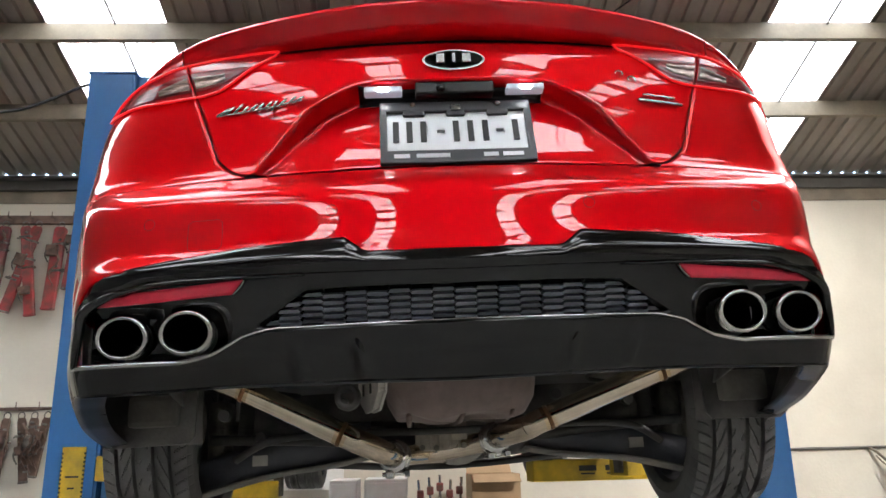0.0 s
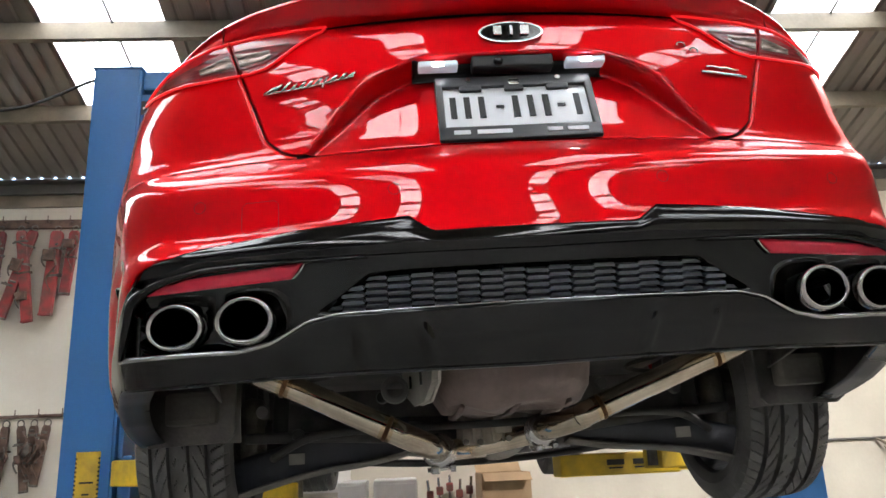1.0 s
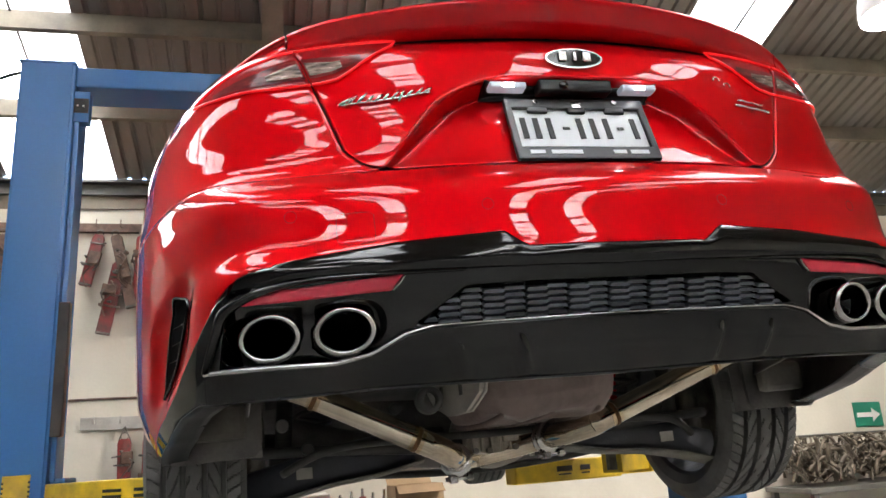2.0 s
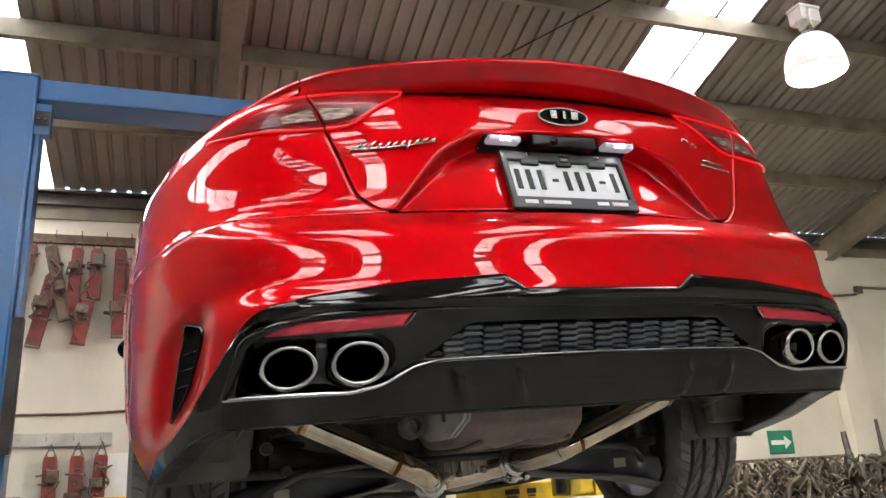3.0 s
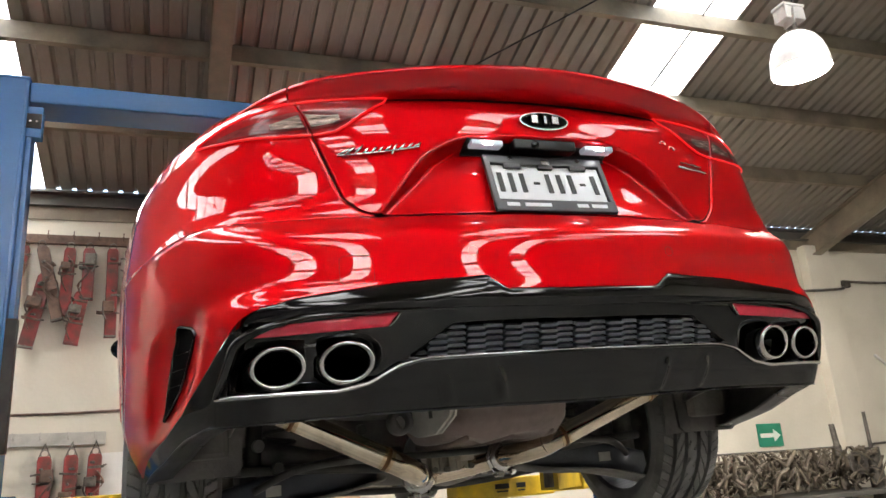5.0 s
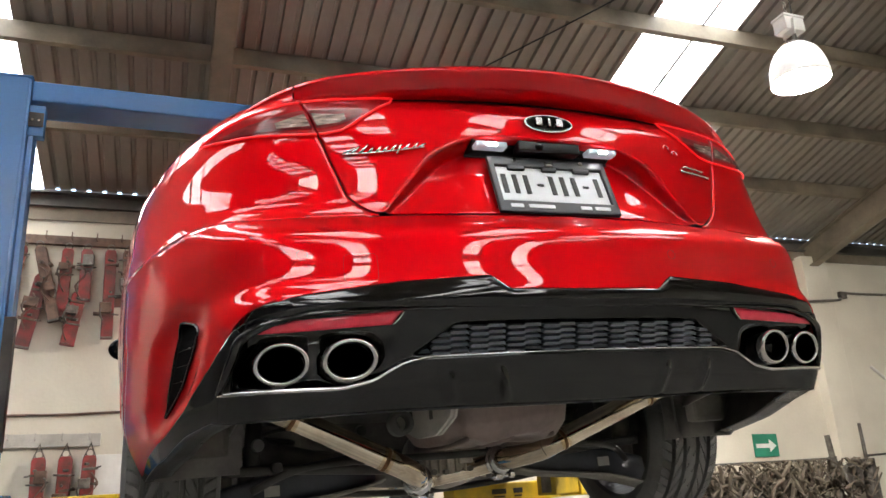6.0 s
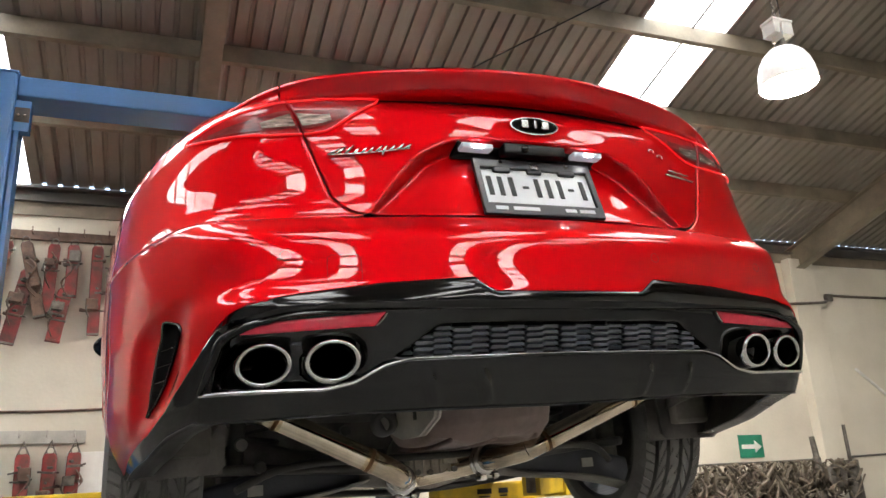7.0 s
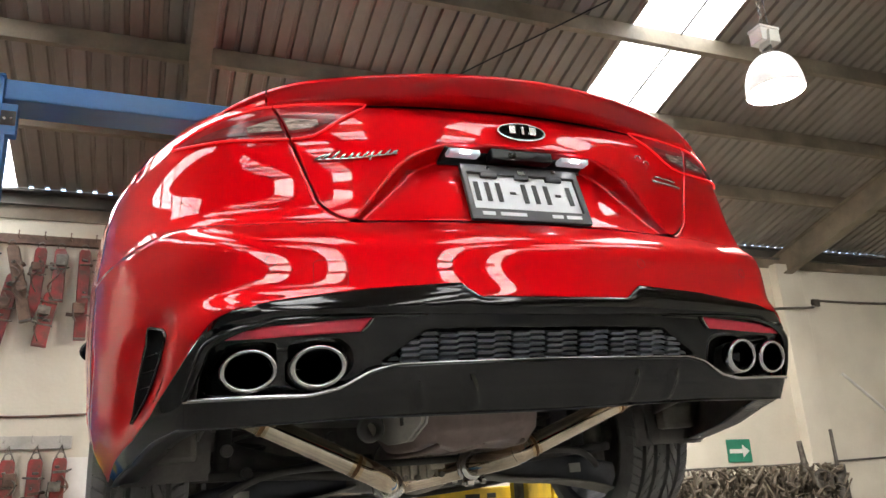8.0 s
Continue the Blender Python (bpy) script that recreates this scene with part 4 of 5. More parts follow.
# floor pan and spare wheel well
b = NB()
box(b, (0, 2.9, 1.475), (1.50, 2.6, 0.05), 0.02)
cp("floor_pan", b, DUST, "dusty black underbody panels", smooth=False)
b = NB()
patch(b, lambda a, c: Vector((-0.66 + 1.32 * a, 0.22 + 1.50 * c, 1.715 + 0.02 * math.sin(9 * a) * math.sin(7 * c) - 0.10 * max(0, c - 0.6))), 24, 20)
cp("rear_floor", b, DUST, "dark rear floor", thick=0.01)
b = NB()
g = 24


def f_well(a, c):
    ang = 2 * math.pi * a
    r = lin(c, (0, 1.0), (0.55, 0.90), (0.72, 0.80), (0.80, 0.74), (1, 0.0))
    x = 0.012 + 0.208 * r * math.copysign(abs(math.cos(ang)) ** 0.5, math.cos(ang))
    y = 0.64 + 0.30 * r * math.copysign(abs(math.sin(ang)) ** 0.5, math.sin(ang))
    z = lin(c, (0, 1.70), (0.55, 1.565), (0.72, 1.530), (0.80, 1.522), (1, 1.518)) + 0.006 * math.cos(5 * ang) * (c > 0.3) + 0.004 * math.sin(40 * x) * (c > 0.75)
    return Vector((x, y, z))


patch(b, f_well, 64, 22)
cp("heat_shield", b, SHIELD, "dull brown-grey pressed heat shield")
for k, x in enumerate((-0.12, 0.01, 0.13)):
    b = NB()
    sweep(b, [(x, 0.42, 1.526), (x, 0.55, 1.514), (x, 0.75, 1.513), (x, 0.86, 1.52)], 0.007, 8)
    cp("shield_rib", b, SHIELD)

cp("rear_bulkhead", box(NB(), (0, 1.68, 1.60), (1.5, 0.06, 0.34), 0.01), DUST, "dark bulkhead", smooth=False)
for s in (-1, 1):
    b = NB()
    patch(b, lambda a, c: Vector((s * (0.55 + (side_x(0.16 + 0.9 * a, 2.22) - 0.03 - 0.55) * c), 0.18 + 0.9 * a, 2.228)), 12, 4)
    cp("rear_deck", b, RED, thick=0.004)

# exhaust
LINES = {-1: [(-0.163, 0.735, 1.431), (-0.196, 0.640, 1.447), (-0.245, 0.594, 1.470), (-0.295, 0.587, 1.494), (-0.542, 0.581, 1.616), (-0.605, 0.574, 1.645), (-0.640, 0.530, 1.672)],
         1: [(0.122, 0.775, 1.468), (0.150, 0.670, 1.477), (0.195, 0.602, 1.491), (0.244, 0.585, 1.512), (0.550, 0.568, 1.622), (0.615, 0.562, 1.646), (0.650, 0.520, 1.672)]}
for s in (-1, 1):
    pts = [Vector(p) for p in LINES[s]]
    f0 = pts[0]
    d = (pts[1] - pts[0]).normalized()
    ex = cp("exhaust_pipe", sweep(NB(), curve_points(pts, 8), 0.0315, 32), STEEL, "bare stainless exhaust pipe with tinted welds")
    along = (pts[4] - pts[3]).normalized()
    for p in (pts[3], pts[4]):
        cp("weld", sweep(NB(), [p - along * 0.006, p - along * 0.003, p + along * 0.003, p + along * 0.006], [0.0318, 0.0332, 0.0332, 0.0318], 28), WELD, "heat-tinted weld bead", parent=ex)
        for o in (-0.011, 0.011):
            cp("heat_tint", sweep(NB(), [p + along * (o - 0.005), p + along * (o + 0.005)], 0.0318, 28, caps=False), TINTED, "straw-coloured heat tint", parent=ex)
    for o in (-0.014, 0.008):
        cp("flange", sweep(NB(), [f0 + d * (o - 0.004), f0 + d * o, f0 + d * (o + 0.007), f0 + d * (o + 0.011)], [0.034, 0.045, 0.045, 0.034], 32), CHROME, "clamped stainless flange", parent=ex)
    cp("clamp_bolt", rod(NB(), f0 + Vector((-0.035, -0.01, -0.047)), f0 + Vector((0.040, -0.01, -0.043)), 0.006), CHROME, parent=ex)
    cp("clamp_lug", box(NB(), f0 + Vector((-0.014, -0.008, -0.048)), (0.024, 0.03, 0.020), 0.004), CHROME, parent=ex, smooth=False)
    cp("clamp_nut", rod(NB(), f0 + Vector((0.026, -0.01, -0.044)), f0 + Vector((0.040, -0.01, -0.044)), 0.011, seg=6), CHROME, parent=ex, smooth=False)
    if s < 0:
        pts = [f0 - d * 0.01, (-0.130, 0.80, 1.432), (-0.06, 0.92, 1.432), (0.02, 1.12, 1.425), (0.02, 1.45, 1.415)]
    else:
        pts = [f0 - d * 0.01, (0.098, 0.812, 1.460), (0.03, 0.845, 1.448), (-0.05, 0.870, 1.437), (-0.09, 0.93, 1.432)]
    cp("branch_pipe", sweep(NB(), curve_points(pts, 6), 0.029, 24), STEEL, "stainless branch pipe", parent=ex)
    # silencer inside the bumper
    b = NB()
    bx = sweep(b, [(s * 0.47, 0.40, 1.685), (s * 0.48, 0.40, 1.685), (s * 0.70, 0.40, 1.685), (s * 0.71, 0.40, 1.685)], [0.04, 0.065, 0.065, 0.04], 28)
    cp("silencer", b, STEEL, "stainless silencer behind the bumper")
cp("centre_pipe", sweep(NB(), [(0.02, 1.40 + 0.2 * k, 1.415) for k in range(9)], 0.038, 20), STEEL)

# final drive, brackets, bolts
b = NB()
sweep(b, [(0.03, 0.86, 1.51), (0.03, 0.90, 1.51), (0.03, 1.05, 1.51), (0.03, 1.22, 1.50), (0.03, 1.26, 1.50)], [0.06, 0.105, 0.12, 0.09, 0.05], 24)
for k in range(5):
    box(b, (-0.05 + 0.04 * k, 0.885, 1.50), (0.008, 0.03, 0.16), 0.002)
cp("final_drive", b, ALLOY, "ribbed cast aluminium final drive")
mount = cp("drive_mount", box(NB(), (-0.030, 0.850, 1.492), (0.150, 0.06, 0.105), 0.012), CASTGREY, "stained cast aluminium drive mount", smooth=False)
for k in range(5):
    cp("rib", box(NB(), (-0.090 + 0.028 * k, 0.816, 1.490), (0.007, 0.020, 0.090), 0.002), CASTGREY, parent=mount, smooth=False)
cp("boss", box(NB(), (0.022, 0.812, 1.496), (0.050, 0.03, 0.056), 0.008), CASTGREY, parent=mount, smooth=False)
cp("ledge", box(NB(), (-0.030, 0.816, 1.538), (0.160, 0.03, 0.010), 0.003), CASTGREY, parent=mount, smooth=False)
for x, z in ((0.022, 1.496), (-0.085, 1.450), (-0.045, 1.448), (0.035, 1.452), (-0.092, 1.534), (0.034, 1.536)):
    cp("bolt", rod(NB(), (x, 0.815, z), (x, 0.796, z), 0.009, seg=6), GREY, parent=mount, smooth=False)
b = NB()
plate(b, [(-0.15, 1.66), (0.15, 1.66), (0.145, 1.605), (0.11, 1.570), (0.04, 1.545), (-0.05, 1.548), (-0.12, 1.585)], 0.022, Matrix.Translation((-0.207, 0.47, 0)) @ pose(0, 0, 0, 0, 0, 103))
bmesh.ops.bevel(b, geom=list(b.edges), offset=0.006, segments=2, affect="EDGES")
br = cp("mount_bracket", b, CASTPALE, "cast grey mounting bracket", smooth=False)
for y in (0.43, 0.53):
    cp("bracket_slot", box(NB(), (-0.2195 - (y - 0.47) * 0.23, y, 1.598), (0.006, 0.014, 0.03), 0.001), MATTE, parent=br, smooth=False)
b = NB()
lathe(b, [(-0.02, 0.018), (-0.022, 0.030), (0.022, 0.034), (0.024, 0.020)], 28, Matrix.Translation((-0.272, 0.50, 1.582)) @ pose(0, 0, 0, 0, 0, 90))
cp("bush", b, RUBBER, "rubber bush in a steel ring")
for x, y, z in ((-0.31, 0.80, 1.585), (0.31, 0.80, 1.585), (-0.55, 0.85, 1.50), (0.52, 0.80, 1.56), (-0.36, 0.95, 1.47), (-0.62, 0.70, 1.56)):
    cp("mount_bolt", rod(NB(), (x, y, z), (x, y - 0.02, z), 0.018, 0.015, 18), DUST, "dull steel bolt head", smooth=False)

# suspension: crossmember, links, springs
b = NB()
sweep(b, curve_points([(-0.62, 0.98, 1.56), (-0.42, 0.98, 1.50), (-0.2, 1.0, 1.46), (0.0, 1.0, 1.45), (0.2, 1.0, 1.46), (0.42, 0.98, 1.50), (0.62, 0.98, 1.56)], 6), 0.055, 14, ry=0.045)
sweep(b, curve_points([(-0.62, 1.35, 1.55), (-0.2, 1.38, 1.46), (0.2, 1.38, 1.46), (0.62, 1.35, 1.55)], 6), 0.055, 14, ry=0.04)
cp("subframe", b, DUST, "dusty black rear subframe")
for s in (-1, 1):
    # broad pressed lower arm
    b = NB()

    def f_arm(a, c):
        x = lin(a, (0, 0.24), (0.5, 0.50), (1, 0.745))
        z = lin(a, (0, 1.440), (0.45, 1.408), (0.75, 1.375), (1, 1.345))
        w = lin(a, (0, 0.035), (0.35, 0.06), (0.7, 0.065), (1, 0.03))
        ang = 2 * math.pi * c
        return Vector((s * x, 0.95 + w * math.copysign(abs(math.cos(ang)) ** 0.4, math.cos(ang)), z + 0.044 + 0.054 * math.copysign(abs(math.sin(ang)) ** 0.4, math.sin(ang))))

    patch(b, f_arm, 18, 20)
    la = cp("lower_arm", b, ARMBLACK, "black pressed steel lower arm")
    b = NB()
    patch(b, lambda a, c: Vector((s * lin(a, (0, 0.22), (1, 0.76)), 0.845 + 0.19 * c + 0.02 * math.cos(5 * a), lin(a, (0, 1.428), (0.45, 1.392), (0.75, 1.356), (1, 1.330)) + 0.012 * (2 * c - 1) ** 2 - 0.006 * math.sin(7 * a))), 24, 6)
    cp("arm_flange", b, POCKET, "dusty pressed flange", parent=la, thick=0.005)
    cp("arm_sticker", box(NB(), (s * 0.56, 0.8835, 1.436), (0.044, 0.004, 0.030)), PALESTEEL, "small grey paper label", parent=la, smooth=False)
    b = NB()
    sweep(b, curve_points([(s * 0.20, 1.02, 1.50), (s * 0.45, 1.0, 1.53), (s * 0.70, 1.0, 1.52)], 6), 0.020, 12)
    cp("upper_link", b, DUST, "black suspension link")
    b = NB()
    sweep(b, curve_points([(s * 0.22, 0.86, 1.47), (s * 0.48, 0.86, 1.49), (s * 0.70, 0.88, 1.50)], 6), 0.015, 12)
    cp("toe_link", b, MATTE, "black toe link")
    b = NB()
    n = 90
    sweep(b, [(s * 0.52 + 0.05 * math.cos(0.38 * k), 1.05 + 0.05 * math.sin(0.38 * k), 1.43 + 0.27 * k / n) for k in range(n)], 0.007, 8)
    cp("spring", b, MATTE, "black coil spring")
    b = NB()
    rod(b, (s * 0.62, 0.94, 1.42), (s * 0.60, 0.92, 1.70), 0.024, 0.024, 16)
    rod(b, (s * 0.625, 0.945, 1.41), (s * 0.62, 0.94, 1.51), 0.032, 0.032, 16)
    cp("damper", b, MATTE, "black damper")
    b = NB()
    box(b, (s * 0.70, 1.0, 1.50), (0.07, 0.12, 0.24), 0.03)
    cp("hub_carrier", b, GREY, "cast hub carrier")
    b = NB()
    sweep(b, [(s * 0.12, 1.05, 1.52), (s * 0.42, 1.04, 1.53), (s * 0.72, 1.03, 1.545)], 0.016, 14)
    cp("drive_shaft", b, GREY, "steel drive shaft")
b = NB()
patch(b, lambda a, c: Vector((-0.46 + 0.92 * a, 1.04 + 0.20 * c, 1.385 + 0.03 * (2 * a - 1) ** 2 - 0.006 * math.sin(math.pi * c))), 24, 4)
cp("under_tray", b, MATTE, "thin black undertray", thick=0.016)
cp("anti_roll_bar", sweep(NB(), curve_points([(-0.62, 0.84, 1.44), (-0.50, 0.76, 1.49), (-0.30, 0.78, 1.50), (0, 0.80, 1.495), (0.30, 0.78, 1.50), (0.50, 0.76, 1.49), (0.62, 0.84, 1.44)], 6), 0.011, 10), MATTE, "black anti-roll bar")

# cabin, glass, bonnet and nose
def roof_h(y):
    return lin(y, (0.10, 2.36), (0.5, 2.42), (0.9, 2.52), (1.4, 2.63), (1.9, 2.685), (2.4, 2.69), (2.8, 2.65), (3.2, 2.50), (3.55, 2.34))


def f_cabin(y0, y1, c0, c1):
    def f(a, c):
        y = y0 + (y1 - y0) * a
        ang = math.pi * (c0 + (c1 - c0) * c)
        belt = 2.225 if y > 0.6 else lin(y, (0.1, 2.335), (0.6, 2.225))
        w = lin(y, (0.10, 0.58), (0.6, 0.80), (1.0, 0.85), (3.0, 0.84), (3.6, 0.80))
        x = w * math.copysign(abs(math.cos(ang)) ** 0.62, math.cos(ang))
        return Vector((x, y, belt + (roof_h(y) - belt) * max(0.0, math.sin(ang)) ** 0.8))
    return f


b = NB()
patch(b, f_cabin(0.14, 3.55, 0.0, 1.0), 50, 40)
cp("cabin", b, RED, "red roof and pillars", thick=0.01)
b = NB()
patch(b, lambda a, c: f_cabin(0.35, 1.35, 0.24, 0.76)(a, c) + Vector((0, 0, 0.006)), 16, 16)
cp("rear_window", b, TINT, "tinted sloping rear window")
b = NB()
patch(b, lambda a, c: f_cabin(2.75, 3.50, 0.24, 0.76)(a, c) + Vector((0, 0, 0.006)), 16, 16)
cp("windscreen", b, TINT, "tinted windscreen")
for s in (-1, 1):
    for y0, y1 in ((0.95, 1.95), (2.0, 3.05)):
        b = NB()
        patch(b, lambda a, c: (lambda p: Vector((s * abs(p.x) + s * 0.006, p.y, p.z)))(f_cabin(y0, y1, 0.06, 0.30)(a, c)), 16, 8)
        cp("side_window", b, TINT, "tinted side window")
    for y in (1.72, 2.75):
        cp("door_handle", box(NB(), (s * 0.972, y, 2.10), (0.02, 0.20, 0.022), 0.008), RED, "red door handle")
    # door mirror
    b = NB()
    bmesh.ops.create_uvsphere(b, u_segments=20, v_segments=12, radius=1)
    for v in b.verts:
        v.co = Vector((s * 1.06 + v.co.x * 0.105, 3.00 + v.co.y * (0.06 if v.co.y > 0 else 0.02), 2.235 + v.co.z * 0.07))
    mir = cp("door_mirror", b, GLOSS, "black door mirror")
    cp("mirror_arm", box(NB(), (s * 0.93, 3.0, 2.20), (0.10, 0.05, 0.03), 0.01), GLOSS, parent=mir)


def f_bonnet(a, c):
    y = 3.38 + 1.36 * a
    x = (2 * c - 1) * lin(y, (3.38, 0.86), (4.2, 0.86), (4.74, 0.62))
    z = lin(y, (3.38, 2.30), (3.9, 2.235), (4.4, 2.13), (4.74, 1.98)) - 0.10 * abs(2 * c - 1) ** 4
    return Vector((x, y, z))


b = NB()
patch(b, f_bonnet, 24, 24)
cp("bonnet", b, RED, "red bonnet", thick=0.006)


def f_nose(a, c):
    z = 1.50 + 0.60 * c
    ang = math.pi * a
    x = 0.93 * math.copysign(abs(math.cos(ang)) ** 0.55, math.cos(ang))
    y = 4.0 + (0.74 + 0.06 * math.sin(math.pi * c)) * math.sin(ang) ** 0.7
    if y < 4.31 and z < arch_z(y, 3.935):
        z = arch_z(y, 3.935)
    return Vector((x, y, z))


b = NB()
patch(b, f_nose, 60, 14)
cp("front_bumper", b, RED, "red front bumper", thick=0.006)
cp("front_grille", box(NB(), (0, 4.79, 1.84), (0.62, 0.02, 0.14), 0.008), MATTE, "black front grille")
for s in (-1, 1):
    b = NB()
    bmesh.ops.create_uvsphere(b, u_segments=20, v_segments=10, radius=1)
    for v in b.verts:
        v.co = Vector((s * 0.68 + v.co.x * 0.15, 4.50 + v.co.y * 0.14, 1.97 + v.co.z * 0.06))
    cp("headlamp", b, SMOKE, "headlamp")

# small marks on the tail: script badges, sensors, tow cover, joints
def strokes(name, pts, r, material, parent, label=""):
    return cp(name, sweep(NB(), pts, r, 6), material, label, parent=parent)


def script(t):
    """Base line of the slanting strokes that stand in place of the model name."""
    return P(-0.497 + 0.190 * t, 2.142 + 0.018 * t - 0.004 * math.sin(math.pi * t), 0.005)


bad = strokes("side_badge", [script(0.02 + 0.96 * k / 40) for k in range(41)], 0.0026, CHROME, gate, "chrome script badge")
for t, h, lean in ((0.06, 0.016, 0.022), (0.14, 0.018, 0.016), (0.24, 0.022, 0.016), (0.33, 0.013, 0.010), (0.42, 0.014, 0.011), (0.50, 0.013, 0.010),
                   (0.59, 0.015, 0.012), (0.66, 0.014, 0.010), (0.75, 0.013, 0.011), (0.85, 0.013, 0.011), (0.93, 0.010, 0.013)):
    p = script(t)
    low = 0.010 if t == 0.66 else 0.001
    strokes("badge_stroke", [p + Vector((-0.3 * lean, -0.001, -low)), p + Vector((0.5 * lean, -0.002, 0.6 * h)), p + Vector((lean, -0.001, h))], 0.0030, CHROME, bad)
bad = strokes("trim_badge", [P(0.400 + 0.017 * k, 2.150 - 0.001 * k, 0.004) for k in range(7)], 0.0036, CHROME, gate, "chrome trim badge")
strokes("badge_stroke", [P(0.412 + 0.015 * k, 2.163 - 0.001 * k + 0.002 * (k % 2), 0.004) for k in range(6)], 0.0026, CHROME, bad)
for x, z in ((0.365, 2.213), (0.392, 2.200)):
    strokes("badge_mark", [P(x + 0.009 * math.cos(t), z + 0.007 * math.sin(t), 0.004) for t in np.linspace(-0.5, 3.6, 9)], 0.0020, CHROME, bad)
for q in (-0.60, -0.245, 0.245, 0.60):
    c0 = P(q, 1.89)
    e1, e2 = (P(q + 0.01, 1.89) - P(q - 0.01, 1.89)).normalized(), (P(q, 1.90) - P(q, 1.88)).normalized()
    strokes("parking_sensor", [c0 + e1 * 0.011 * math.cos(t) + e2 * 0.011 * math.sin(t) for t in np.linspace(0, 2 * math.pi, 25)], 0.00045, MATTE, bumper, "round parking sensor joint")
# tow eye cover joint
sq = [(-0.026, -0.030), (0.026, -0.030), (0.033, -0.024), (0.034, 0.0), (0.033, 0.024), (0.026, 0.030), (-0.026, 0.030), (-0.033, 0.024), (-0.034, 0.0), (-0.033, -0.024), (-0.026, -0.030)]
strokes("tow_cover_joint", [P(-0.487 + x, 1.858 + z, 0.0) for x, z in sq], 0.00045, MATTE, bumper, "tow eye cover joint")

# ---------------------------------------------------------------- things along the walls
def bar_thing(name, p0, p1, w, h, material, label, category):
    a, c = Vector(p0), Vector(p1)
    m = Matrix.Translation(a) @ (c - a).to_track_quat("X", "Z").to_matrix().to_4x4()
    n = (c - a).length
    t = thing(name, m, label, category)
    part("rail", box(NB(), (n / 2, 0, 0), (n, w, h), 0.003), material, t)
    k = 0.12
    while k < n:
        b = NB()
        sweep(b, curve_points([(k, 0.0, 0.0), (k, -w * 0.9, 0.01), (k, -w * 1.8, 0.0), (k, -w * 1.9, 0.06)], 4), 0.006, 6)
        part("peg", b, material, t, smooth=True)
        k += 0.215
    return t


bar_thing("tool_rail", (-4.9, 5.975, 3.775), (-0.95, 5.975, 3.735), 0.05, 0.085, RUST, "rusty brown steel rail of pegs on the wall", "rail")
bar_thing("hanger_rail", (-2.25, 5.97, 1.925), (-1.40, 5.97, 1.910), 0.03, 0.11, PALESTEEL, "pale grey steel hanger channel on the wall", "rail")
bar_thing("hanger_rail", (-4.6, 5.97, 1.875), (-3.40, 5.97, 1.880), 0.03, 0.03, RUST, "thin steel hanger rail on the wall", "rail")


